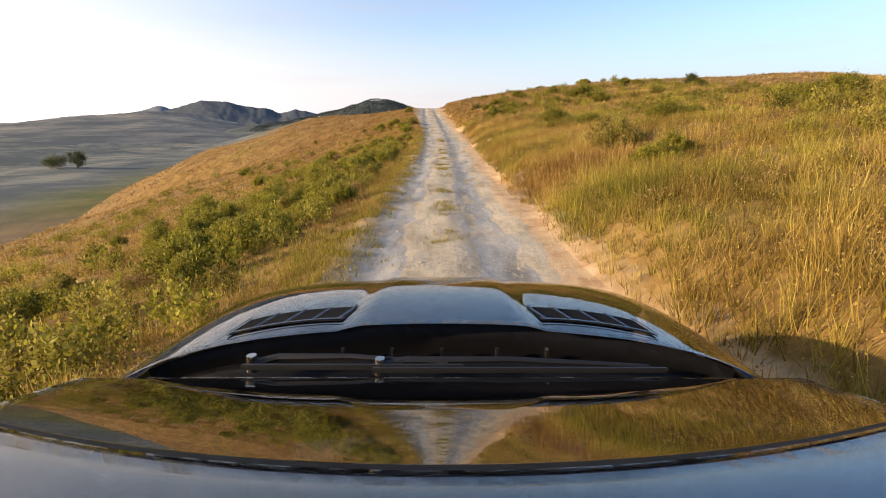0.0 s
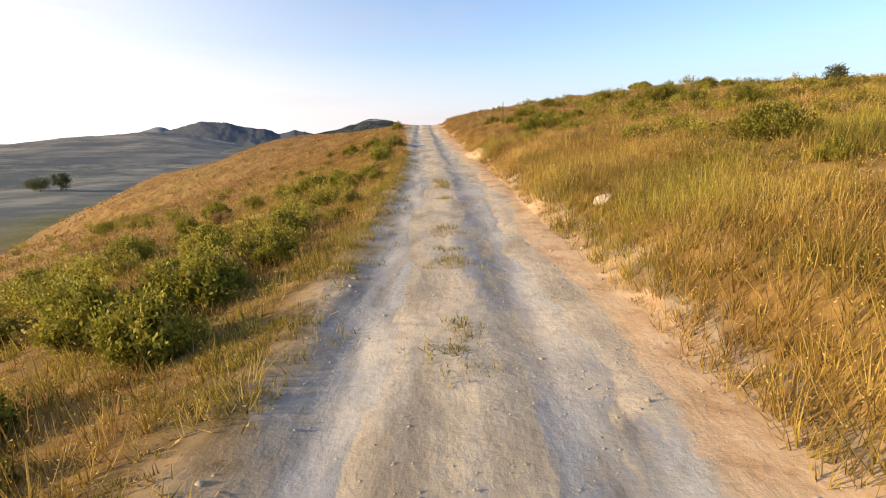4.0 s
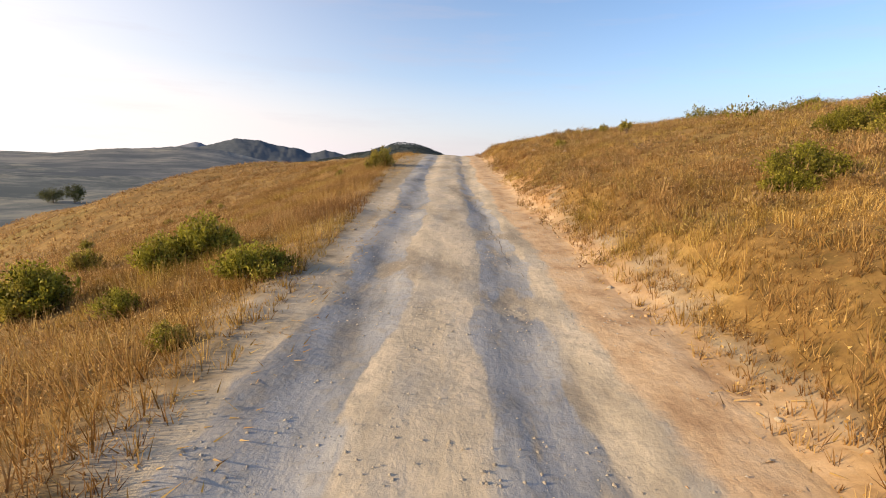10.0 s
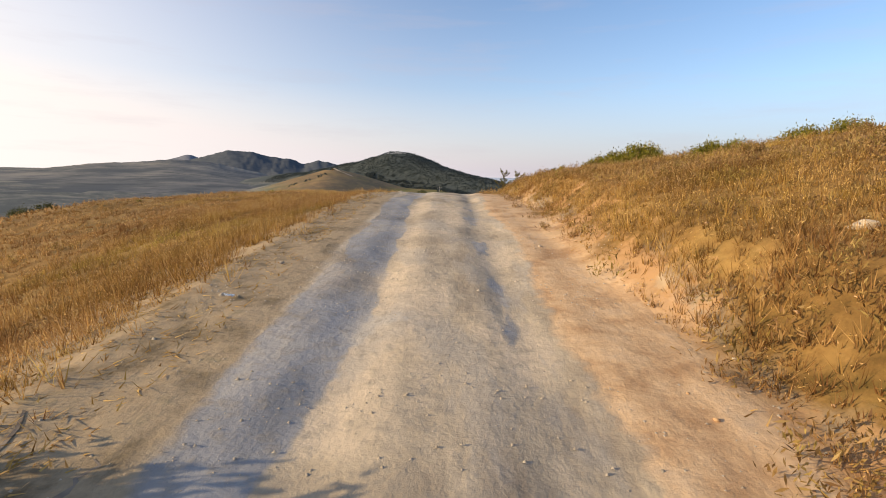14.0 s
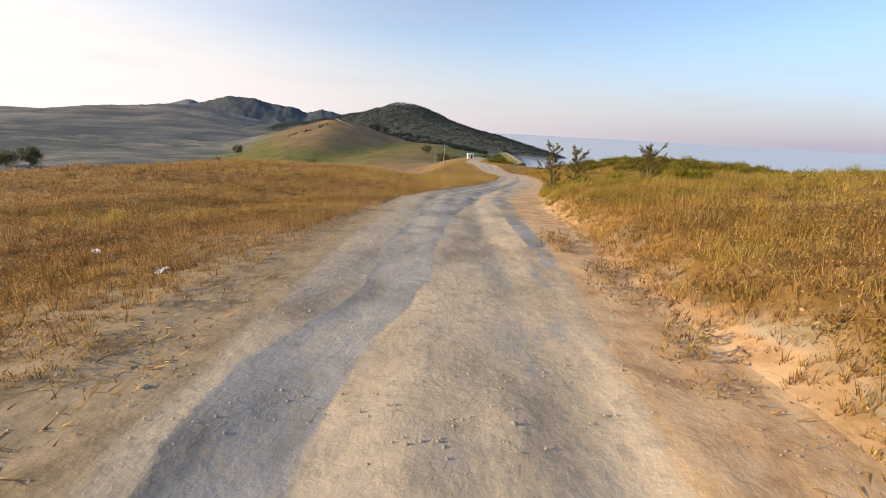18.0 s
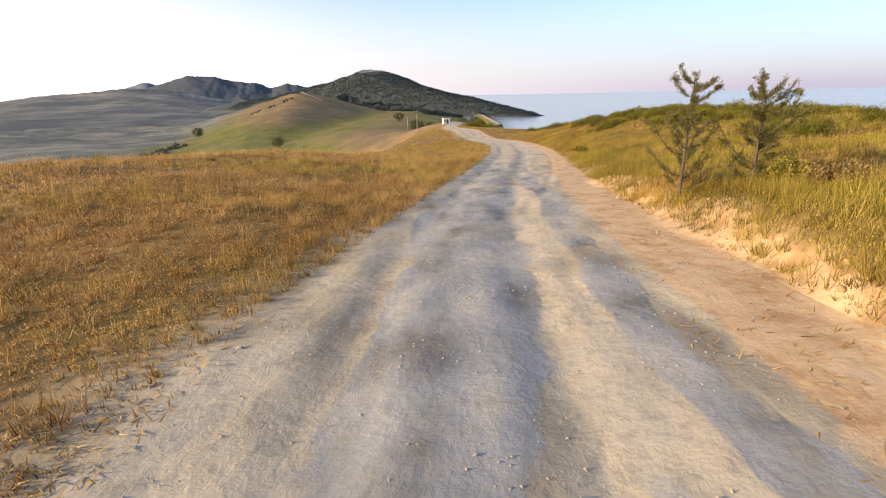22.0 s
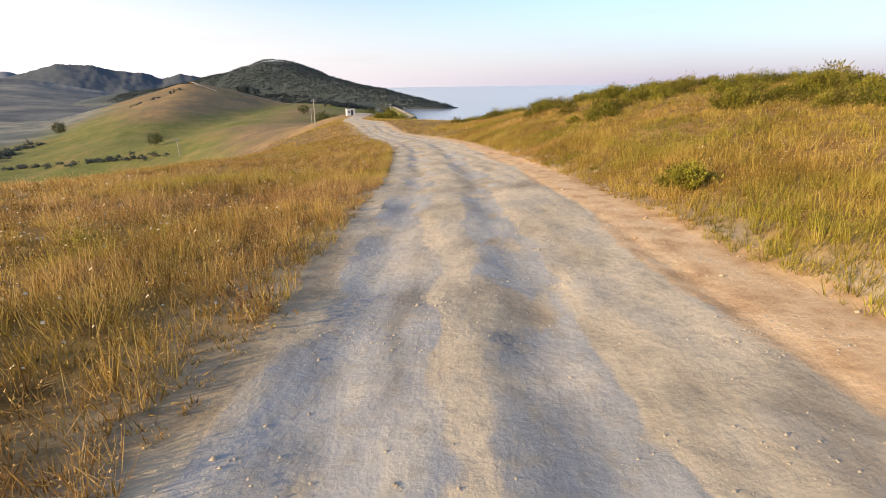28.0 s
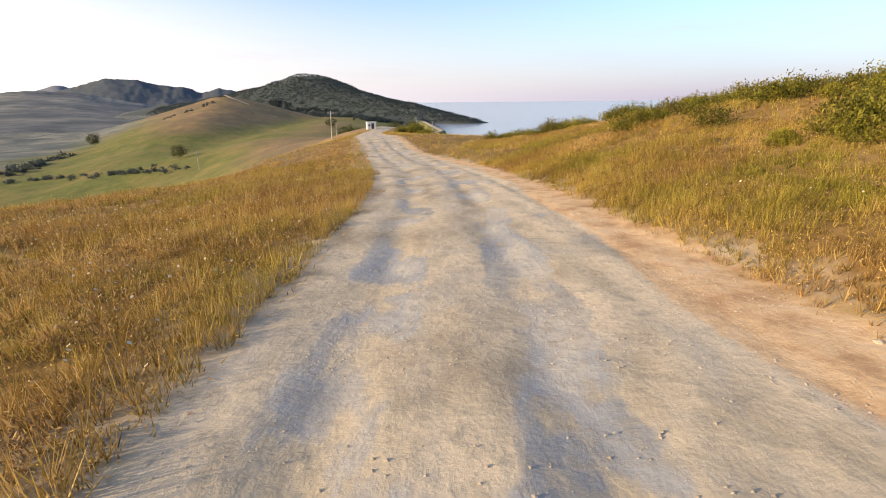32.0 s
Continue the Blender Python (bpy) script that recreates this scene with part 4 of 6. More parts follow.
# shrubs that stand out, one by one
for kind, x, y, size in [
    (0, -3.7, 23.3, 0.9), (3, -3.0, 25.0, 1.0), (0, -2.8, 42.6, 1.0), (1, -17.8, 43.4, 1.0), (4, -3.0, 50.5, 0.95), (0, -3.7, 49.2, 0.9), (0, -5.0, 58.4, 1.1), (0, -5.6, 58.0, 0.9), (0, -6.75, 56.61, 1.0), (2, -9.37, 60.67, 0.9), (2, -7.2, 56.3, 0.8),
    (2, -18.2, 71.3, 0.8), (2, -4.3, 71.9, 1.5), (2, -4.5, 71.6, 1.2), (2, -6.6, 73.6, 0.6), (5, 4.6, 57.4, 0.55), (5, 8.4, 61.7, 0.6), (5, 10.2, 62.3, 0.75), (1, 6.6, 33.9, 0.8), (5, 6.8, 28.0, 0.75),
    (2, 3.6, 70.5, 0.6), (5, 6.2, 90.7, 0.6), (5, 7.4, 91.3, 0.55), (0, 5.1, 90.2, 0.6), (5, 27.0, 51.0, 0.9), (5, 18.7, 63.8, 0.7), (1, 7.4, 133.0, 0.8),
    (5, 13.5, 97.5, 1.1), (5, 14.8, 96.0, 1.2), (1, 12.8, 95.0, 0.9), (5, 9.6, 97.0, 0.8), (1, 10.8, 97.6, 0.8), (5, 15.5, 99.5, 1.0), (2, 7.2, 73.5, 0.85),
    (5, 6.9, 92.2, 1.15), (4, 7.5, 92.6, 1.0), (5, 5.9, 92.0, 0.9), (5, 5.0, 91.4, 0.75), (2, 3.5, 91.8, 0.9), (5, 9.6, 91.2, 1.0), (5, 10.6, 91.0, 0.95), (5, 12.4, 89.8, 1.1), (5, 13.4, 89.0, 1.2), (2, 6.9, 76.0, 0.7), (2, 7.6, 80.6, 0.6), (3, 4.4, 74.6, 0.7), (3, 5.6, 78.2, 0.8), (3, 6.4, 83.0, 0.8), (5, 14.6, 72.0, 0.5), (1, 15.8, 66.0, 0.6), (5, 18.6, 62.0, 0.6), (5, 5.4, 45.3, 0.7), (1, 6.1, 46.0, 0.8),
    (0, -6.3, 12.5, 1.0), (0, -7.2, 14.0, 1.0), (0, -5.4, 15.3, 1.0), (0, -6.0, 17.0, 1.0), (0, -8.0, 16.0, 1.1), (0, -4.4, 19.5, 0.9), (1, -5.0, 9.0, 1.0), (0, -4.2, 27.0, 0.9),
    (3, 4.7, 109.6, 1.1), (2, 5.3, 108.6, 1.0), (3, 3.6, 112.2, 1.0), (2, 4.4, 110.4, 0.9), (3, 6.2, 107.6, 1.0), (1, 7.4, 106.4, 0.8), (1, 8.4, 107.2, 0.8),
    (5, 9.0, 19.0, 0.8), (1, 10.5, 20.0, 0.9), (5, 7.6, 24.0, 0.6),
    (0, -2.9, 46.6, 0.8), (0, -3.2, 45.6, 0.9), (4, -2.9, 50.1, 0.6), (0, -2.7, 43.2, 0.7), (5, 6.5, 54.7, 0.6), (1, 7.2, 54.0, 0.7), (5, 7.0, 50.7, 0.6), (0, 7.8, 51.2, 0.8), (5, 4.9, 44.4, 0.55),
    (5, 6.0, 43.2, 0.55), (0, 6.6, 43.8, 0.7), (0, 4.4, 40.4, 0.6), (1, 6.1, 40.3, 0.7), (5, 13.9, 49.7, 0.9), (5, 15.0, 50.2, 0.9), (0, 5.2, 53.2, 0.8), (5, 5.8, 53.8, 0.5), (0, 5.7, 51.6, 0.7), (1, 4.2, 57.0, 0.5),
    (4, 5.2, 14.2, 0.95), (1, 5.0, 10.8, 0.75), (0, 5.6, 11.4, 0.7), (5, 16.0, 19.8, 0.8), (5, 14.8, 19.6, 0.7), (1, 15.4, 18.8, 0.9), (5, 17.2, 20.6, 0.8), (0, 7.0, 44.8, 0.8),
    (0, -3.5, 9.9, 0.7), (0, -4.0, 10.6, 0.8), (0, -4.7, 8.2, 0.85), (0, -3.6, 20.3, 1.0), (2, -3.3, 19.2, 0.9), (0, -3.4, 21.4, 0.8), (1, 20.8, 56.0, 0.8), (5, 21.8, 57.5, 0.7), (1, 22.8, 56.6, 0.8),
]:
    plant(kind, x, y, size)
for kind, x, y, size in [(5, 8.5, 258, 1.5), (5, 11, 264, 1.9), (1, 13.5, 268, 2.0), (5, 16, 274, 2.2), (5, 19, 280, 2.0), (1, 9.5, 270, 1.6), (5, 13, 278, 2.3), (5, 22, 288, 2.4)]:
    plant(kind, x, y, size)


def scatter(count, y0, y1, d0, d1, kinds, low, high, clump, seed):
    r = np.random.RandomState(seed)
    made = tries = 0
    while made < count and tries < count * 30:
        tries += 1
        y, d = r.uniform(y0, y1), r.uniform(d0, d1)
        x = float(road_x(np.array(y))) + d
        if waves(x, y, 9, seed + 50) < clump:
            continue
        plant(kinds[r.randint(len(kinds))], x, y, r.uniform(low, high))
        made += 1


scatter(100, -1, 40, -11, -2.2, [0, 0, 0, 1, 2, 3], 0.45, 1.0, 0.05, 31)
scatter(44, 2, 26, -8, -2.5, [0, 0, 2, 3, 0], 0.4, 0.9, -1.5, 43)
scatter(24, 34, 58, -7, -2.2, [0, 0, 1, 2], 0.35, 0.7, 0.0, 40)
scatter(40, 4, 62, 4, 20, [1, 5, 0, 3, 2], 0.35, 0.8, 0.1, 33)
scatter(12, 46, 84, -20, -4, [2, 3, 2], 0.35, 0.7, -0.2, 35)
scatter(26, 136, 165, 7, 26, [5, 1, 5, 0], 0.5, 0.95, 0.0, 37)
scatter(12, 96, 128, 12, 30, [5, 1], 0.5, 1.0, 0.0, 38)
scatter(14, 118, 165, -16, -3, [2, 3, 3], 0.35, 0.6, -0.2, 39)


def brush(name, label, zones, count_shoots, leaves, leaf, lush, radius, tall, seed, broad=0.26, shade=0.0):
    """Low scrub that nobody could count, as one mesh: light shrubs set over stretches of the slope."""
    r = np.random.RandomState(seed)
    kinds = [shoots(seed + k, radius, tall, count_shoots, leaves, leaf, lush, broad)[2:] for k in range(5)]
    verts, faces, tones, greens, at = [], [], [], [], 0
    for n, y0, y1, d0, d1, low, high, clump in zones:
        y = r.uniform(y0, y1, n * 4)
        d = r.uniform(d0, d1, n * 4)
        x = road_x(y) + d
        ok = np.nonzero(waves(x, y, 7, seed + 9) > clump)[0][:n]
        x, y, z = x[ok], y[ok], height(x[ok], y[ok])
        for i in range(len(x)):
            lv, lf, tone, green = kinds[r.randint(5)]
            a, s = r.uniform(0, 6.283), r.uniform(low, high)
            c, w = math.cos(a) * s, math.sin(a) * s
            verts.append(np.stack([lv[:, 0] * c - lv[:, 1] * w + x[i], lv[:, 0] * w + lv[:, 1] * c + y[i], lv[:, 2] * s * r.uniform(0.8, 1.2) + z[i] - 0.03], -1))
            faces.append(lf + at), tones.append(np.clip(tone + shade + r.normal(0, 0.12), 0, 1)), greens.append(np.clip(green + r.normal(0, 0.12), 0, 1))
            at += len(lv)
    me = raw_mesh(name, np.concatenate(verts), np.concatenate(faces), tone=np.concatenate(tones), lush=np.concatenate(greens))
    me.materials.append(SHRUB)
    tagged(new(name, me), label, "scrub", kind="stuff")


brush("dry_herbs", "low dried brown herbs on the stony bank", [(480, 46, 92, 2.6, 15, 0.5, 1.3, -0.4), (900, 56, 96, 1.9, 8, 0.5, 1.1, -1.0), (500, 56, 90, 8, 18, 0.6, 1.2, -0.6), (110, 92, 106, 4.4, 15, 0.5, 1.2, -0.3), (220, 44, 84, -14, -2.6, 0.5, 1.1, -0.2), (380, 84, 114, -11, -2.2, 0.3, 0.75, -0.3), (160, 0, 46, 2.6, 12, 0.5, 1.2, 0.0), (260, 112, 162, -9, -1.7, 0.5, 1.15, -0.3), (520, 142, 186, -12, -2.3, 0.6, 1.3, -0.6), (300, 142, 180, 3.6, 12, 0.5, 1.1, -0.4)], 12, 8, 0.07, 0.06, 0.33, 0.26, 301, 0.11)
brush("hill_scrub", "green scrub scattered over the hillsides", [(240, 136, 190, 16, 44, 0.6, 1.5, -0.1), (190, 8, 80, 9, 30, 0.6, 1.3, 0.0), (90, 0, 60, -40, -11, 0.5, 1.1, 0.0), (70, 92, 132, 10, 40, 0.7, 1.5, 0.0), (60, 90, 140, -42, -9, 0.25, 0.45, -0.3), (60, 112, 175, -24, -3, 0.3, 0.7, -0.1)], 18, 18, 0.072, 0.85, 0.6, 0.5, 321, 0.24, -0.22)
brush("hill_bushes", "dark green bushes clustered along the hilltop", [(230, 146, 186, 9, 32, 0.8, 1.7, 0.0), (150, 122, 150, 13, 30, 0.6, 1.3, 0.15), (70, 6, 60, 11, 30, 0.5, 1.2, 0.1)], 44, 24, 0.066, 1.0, 0.70, 0.60, 341, 0.24, -0.42)
brush("roadside_broom", "yellow-green broom scrub among dry grass on the slope", [(210, -1, 34, -9.5, -2.6, 0.6, 1.2, -0.15), (110, 0, 50, -26, -8, 0.6, 1.2, 0.0), (150, 6, 62, 6, 26, 0.7, 1.4, -0.1)], 24, 22, 0.062, 0.9, 0.5, 0.52, 361)


def straw():
    """Trodden, lying straw on the bare shoulders."""
    rr = np.random.RandomState(19)
    out = []
    for n, y0, y1, d0, d1 in ((30000, 62, 84, -7, -1.9), (64000, 84, 118, -10, -1.8), (9000, 0, 62, -2.6, -1.1), (12000, 40, 110, 1.9, 4.2), (6000, 110, 150, -2.9, -1.7)):
        y, d = rr.uniform(y0, y1, n), rr.uniform(d0, d1, n)
        x = road_x(y) + d
        keep = waves(x, y, 2.0, 81) + rr.normal(0, 0.5, n) > -0.1
        x, y = x[keep], y[keep]
        k = len(x)
        a, ln = rr.uniform(0, 6.283, k), rr.uniform(0.04, 0.13, k)
        base = np.stack([x, y, height(x, y) + 0.004], -1)
        end = base + np.stack([np.cos(a) * ln, np.sin(a) * ln, rr.uniform(0.0, 0.6, k) * ln], -1)
        side = np.stack([-np.sin(a), np.cos(a), np.full(k, 0.5)], -1) * 0.0055
        v = np.stack([base - side, base + side, end], 1).reshape(-1, 3)
        out.append((v, np.arange(k)[:, None] * 3 + [0, 1, 2], np.repeat(np.clip(rr.normal(0.6, 0.25, k), 0, 1), 3), np.repeat(np.clip(rr.normal(0.05, 0.12, k), 0, 1), 3), np.repeat(rr.uniform(0.2, 0.8, k), 3)))
    grass_object("straw", "trodden dry straw lying on the bare shoulders", out)


straw()

# ---- trees, poles and small things ----
def tube(bm, points, radii, sides=6):
    """A tapered round bar along points."""
    rings = []
    for i, (p, r) in enumerate(zip(points, radii)):
        a, b = Vector(points[max(i - 1, 0)]), Vector(points[min(i + 1, len(points) - 1)])
        q = (b - a).to_track_quat("Z", "Y")
        rings.append([bm.verts.new(Vector(p) + q @ Vector((math.cos(6.2832 * k / sides) * r, math.sin(6.2832 * k / sides) * r, 0))) for k in range(sides)])
    for a, b in zip(rings, rings[1:]):
        for k in range(sides):
            bm.faces.new((a[k], a[(k + 1) % sides], b[(k + 1) % sides], b[k]))
    for ring in (rings[0][::-1], rings[-1]):
        if len(ring) > 2:
            bm.faces.new(ring)
    return bm


def box(bm, x0, x1, y0, y1, z0, z1, bevel=0.0):
    made = bmesh.ops.create_cube(bm, size=1.0)["verts"]
    for v in made:
        v.co = Vector(((x0 + x1) / 2 + v.co.x * (x1 - x0), (y0 + y1) / 2 + v.co.y * (y1 - y0), (z0 + z1) / 2 + v.co.z * (z1 - z0)))
    if bevel:
        bmesh.ops.bevel(bm, geom=list({e for v in made for e in v.link_edges}), offset=bevel, segments=2, affect="EDGES")
    return bm


def leaf_cloud(r, centres, spread_by, count, leaf, lush, along=None, broad=0.2):
    n = len(centres) * count
    pos = np.repeat(np.array(centres), count, 0) + r.normal(0, 1, (n, 3)) * spread_by
    way = r.normal(0, 1, (n, 3))
    if along is not None:
        way = way * 0.8 + np.repeat(np.array(along), count, 0)
    way /= np.linalg.norm(way, axis=1)[:, None]
    flat = np.cross(way, r.normal(0, 1, (n, 3)))
    flat /= np.linalg.norm(flat, axis=1)[:, None] + 1e-6
    ln = leaf * r.uniform(0.6, 1.3, n)[:, None]
    q = np.stack([pos, pos + way * ln * 0.5 + flat * ln * broad, pos + way * ln, pos + way * ln * 0.5 - flat * ln * broad], 1).reshape(-1, 3)
    tone = np.repeat(np.clip(np.repeat(r.normal(0.5, 0.2, len(centres)), count) + r.normal(0, 0.12, n), 0, 1), 4)
    return raw_mesh("crown", q, np.arange(n)[:, None] * 4 + [0, 1, 2, 3], tone=tone, lush=np.full(n * 4, lush))


NEEDLE = leaf_material("young_pine_needles", ((0.11, 0.075, 0.03), (0.19, 0.135, 0.055), (0.30, 0.22, 0.09)), ((0.065, 0.068, 0.018), (0.135, 0.13, 0.032), (0.24, 0.22, 0.06)), 0.25)


def sapling(seed, tall, x, y, wide, label):
    """A thin young tree with open, upswept limbs, needled twigs and bare tips."""
    r = np.random.RandomState(seed)
    ob = thing("sapling", Matrix.Translation((x, y, float(height(x, y)) - 0.05)), label, "tree", "young trees beside the track")
    bend = r.uniform(-0.08, 0.08, 2)
    trunk = [(bend[0] * t * t * tall, bend[1] * t * t * tall, tall * t) for t in np.linspace(0, 1, 9)]
    part("trunk", tube(bmesh.new(), trunk, [0.04 * (1 - 0.9 * t) for t in np.linspace(0, 1, 9)]), BARK, ob)
    centres, along = [], []
    for k in range(26):
        t = min(0.95, 0.06 + 0.87 * (k + r.uniform(-1.2, 1.2)) / 26)
        t = max(t, 0.05)
        a = k * 2.4 + r.uniform(-0.5, 0.5)
        reach = wide * (0.95 - 0.5 * t - 0.4 * (t - 0.45) ** 2) * r.choice((0.45, 0.7, 1.0, 1.3)) * r.uniform(0.8, 1.15)
        base = Vector((bend[0] * t * t * tall, bend[1] * t * t * tall, tall * t))
        out = Vector((math.cos(a), math.sin(a), 0))
        lift = r.uniform(0.5, 1.0)
        line = lambda w: base + out * reach * w + Vector((0, 0, reach * (0.12 * w + lift * w ** 2.2)))
        bm = tube(bmesh.new(), [line(w) for w in (0, 0.3, 0.6, 0.85, 1.0)], [0.011, 0.009, 0.007, 0.005, 0.002], 4)
        for i in range(13):
            w = 0.22 + 0.74 * i / 12
            centres.append(line(w)), along.append(out * 0.5 + Vector((0, 0, 0.7)))
        for i in range(5):
            w = r.uniform(0.35, 0.95)
            b = a + r.choice((-1, 1)) * r.uniform(0.5, 1.1)
            side = Vector((math.cos(b), math.sin(b), r.uniform(0.3, 0.9))) * reach * r.uniform(0.18, 0.34)
            tube(bm, [line(w), line(w) + side * 0.5, line(w) + side], [0.005, 0.004, 0.002], 3)
            for q in (0.3, 0.6, 0.9):
                centres.append(line(w) + side * q), along.append(side.normalized() * 0.6 + Vector((0, 0, 0.4)))
        part("limb", bm, BARK, ob)
    for i in range(16):
        centres.append(Vector((bend[0] * tall, bend[1] * tall, tall * (0.70 + 0.018 * i)))), along.append((0, 0, 1.0))
    part("crown", leaf_cloud(r, centres, 0.018, 20, 0.055, 0.75, along, 0.09), NEEDLE, ob)
    return ob


sapling(41, 2.45, 2.9, 111.3, 0.85, "thin young pine with upswept sparse branches beside the track")
sapling(42, 1.95, 3.95, 110.7, 0.8, "young pine with forked bare-tipped branches in tall grass")
sapling(43, 1.75, 6.5, 108.1, 0.8, "young pine with dark sparse needles on the grassy bank")


def round_tree(seed, x, y, tall, wide, label, category="tree", group="distant trees"):
    r = np.random.RandomState(seed)
    ob = thing("tree", Matrix.Translation((x, y, float(height(x, y)) - 0.1)), label, category, group)
    part("trunk", tube(bmesh.new(), [(0, 0, 0), (0.02 * tall, 0, tall * 0.3), (0, 0.02 * tall, tall * 0.7)], [tall * 0.03, tall * 0.022, tall * 0.008]), BARK, ob)
    centres = []
    for k in range(46):
        a, u, q = r.uniform(0, 6.283), r.uniform(-1, 1), r.uniform(0.35, 1) ** 0.5
        s = math.sqrt(1 - u * u)
        centres.append((math.cos(a) * s * q * wide / 2, math.sin(a) * s * q * wide / 2, tall * 0.58 + u * q * tall * 0.40))
    for k in range(6):
        c = centres[k * 7]
        part("limb", tube(bmesh.new(), [(0, 0, tall * 0.3), (c[0] * 0.5, c[1] * 0.5, (tall * 0.3 + c[2]) / 2), c], [tall * 0.012, tall * 0.009, tall * 0.004], 4), BARK, ob)
    part("crown", leaf_cloud(r, centres, 0.085 * wide, 34, 0.095 * tall, 0.95), PINE, ob)


for seed, x, y, tall, wide in [(61, -331, 413, 12, 14), (62, -318, 419, 15, 13), (63, -342, 420, 10, 12), (67, -109, 420, 7, 9), (68, -246, 591, 10, 10)]:
    round_tree(seed, x, y, tall, wide, "dark rounded tree standing alone in the valley")
for k, (x, y, tall, wide) in enumerate([(14, 300, 4, 6), (20, 312, 5, 7), (9, 318, 4.5, 6), (28, 330, 5, 6), (4, 335, 4, 6), (33, 352, 5, 7), (-6, 352, 5, 7), (-14, 380, 6, 8), (10, 385, 6, 8), (22, 400, 7, 9), (2, 420, 7, 9), (38, 300, 4, 6),
                                       (40, 430, 6, 8), (-20, 500, 8, 10), (10, 520, 8, 10), (30, 560, 8, 11), (-40, 570, 8, 10)]):
    round_tree(80 + k, x, y, tall, wide, "dark scrubby tree near the shore beyond the bend")
# lone small tree on the right-hand ridge
round_tree(120, 25.4, 49.5, 1.5, 1.1, "small wind-bent tree on the hilltop", group="hilltop trees")

POLE = plain("grey_pole", (0.42, 0.40, 0.37), 0.8, vary=0.2, scale=3)
WHITE = plain("white_paint", (0.78, 0.75, 0.70), 0.6, vary=0.08, scale=4)
DARK = plain("dark_opening", (0.05, 0.045, 0.04), 0.7)


def utility_pole(x, y, tall, lean=0.0):
    ob = thing("utility_pole", Matrix.Translation((x, y, float(height(x, y)) - 0.3)) @ pose(0, 0, 0, lean, lean, 20), "pale weathered utility pole standing in the meadow", "pole", "utility poles")
    part("shaft", tube(bmesh.new(), [(0, 0, 0), (0, 0, tall * 0.5), (0, 0, tall)], [0.13, 0.115, 0.09], 10), POLE, ob)
    part("crossarm", box(bmesh.new(), -0.8, 0.8, -0.06, 0.06, tall - 0.6, tall - 0.45, 0.01), POLE, ob)
    for dx in (-0.7, 0, 0.7):
        part("insulator", tube(bmesh.new(), [(dx, 0, tall - 0.45), (dx, 0, tall - 0.3)], [0.05, 0.035], 8), WHITE, ob)


for x, y, tall in [(-81, 370, 8.5), (-9.3, 269, 8), (27, 362, 9), (19, 350, 8.5), (-22, 420, 8.5)]:
    utility_pole(x, y, tall, 1.0)


def hut():
    x, y = 1.0, 274.0
    ob = thing("hut", Matrix.Translation((x, y, float(height(x, y)) - 0.15)) @ pose(0, 0, 0, 0, 0, 12) @ Matrix.Scale(0.82, 4), "small white flat-roofed hut beside the bend of the track", "hut")
    bm = bmesh.new()
    for x0, x1, y0, y1 in ((-1.5, 1.5, -1.1, -0.95), (-1.5, 1.5, 0.95, 1.1), (-1.5, -1.35, -0.95, 0.95), (1.35, 1.5, -0.95, 0.95)):
        box(bm, x0, x1, y0, y1, 0, 2.3)
    part("wall", bm, WHITE, ob)
    part("roof", box(bmesh.new(), -1.65, 1.65, -1.25, 1.25, 2.3, 2.45, 0.02), WHITE, ob)
    part("door", box(bmesh.new(), -0.1, 0.75, -1.125, -1.103, 0.05, 2.0), DARK, ob, "dark door")
    part("window", box(bmesh.new(), -1.1, -0.5, -1.125, -1.103, 1.1, 1.7), DARK, ob)


hut()

def hill_track(points, wide):
    """A pale dirt track laid over the far slope."""
    bm = bmesh.new()
    pts = [Vector(points[0])]
    for a, b in zip(points, points[1:]):
        for k in range(1, 9):
            pts.append(Vector(a).lerp(Vector(b), k / 8))
    rows = []
    for i, p in enumerate(pts):
        way_on = (pts[min(i + 1, len(pts) - 1)] - pts[max(i - 1, 0)]).normalized()
        across = Vector((-way_on.y, way_on.x)) * wide / 2
        rows.append([bm.verts.new((q.x, q.y, float(height(q.x, q.y)) + 0.25)) for q in (p - across, p, p + across)])
    for a, b in zip(rows, rows[1:]):
        for k in (0, 1):
            bm.faces.new((a[k], a[k + 1], b[k + 1], b[k]))
    me = bpy.data.meshes.new("hill_road")
    bm.to_mesh(me)
    bm.free()
    me.materials.append(plain("pale_dust", (0.42, 0.33, 0.22), 0.95, vary=0.15, scale=0.3))
    tagged(new("road_track", me), "pale dirt track winding over the far hill", "road", kind="structure")


hill_track([(-222, 890), (-216, 868), (-206, 845), (-192, 826), (-170, 815)], 4.5)

# ---- stones, litter and flowers ----
STONE = plain("pale_stone", (0.44, 0.37, 0.27), 0.9, vary=0.3, scale=9, relief=0.01)
LITTER = plain("white_litter", (0.8, 0.8, 0.78), 0.45, vary=0.06)
YELLOW = plain("yellow_wrapper", (0.8, 0.62, 0.03), 0.4, vary=0.1)


def stone_mesh(seed):
    r = np.random.RandomState(seed)
    bm = bmesh.new()
    bmesh.ops.create_icosphere(bm, subdivisions=2, radius=1.0)
    for v in bm.verts:
        v.co *= 1 + 0.35 * noise.noise(v.co * 1.3 + Vector((seed, 0, 0)))
        v.co.x *= 1.25
        v.co.z *= 0.6
    me = bpy.data.meshes.new("stone")
    bm.to_mesh(me)
    bm.free()
    me.materials.append(STONE)
    return me


STONES = [stone_mesh(s) for s in range(4)]


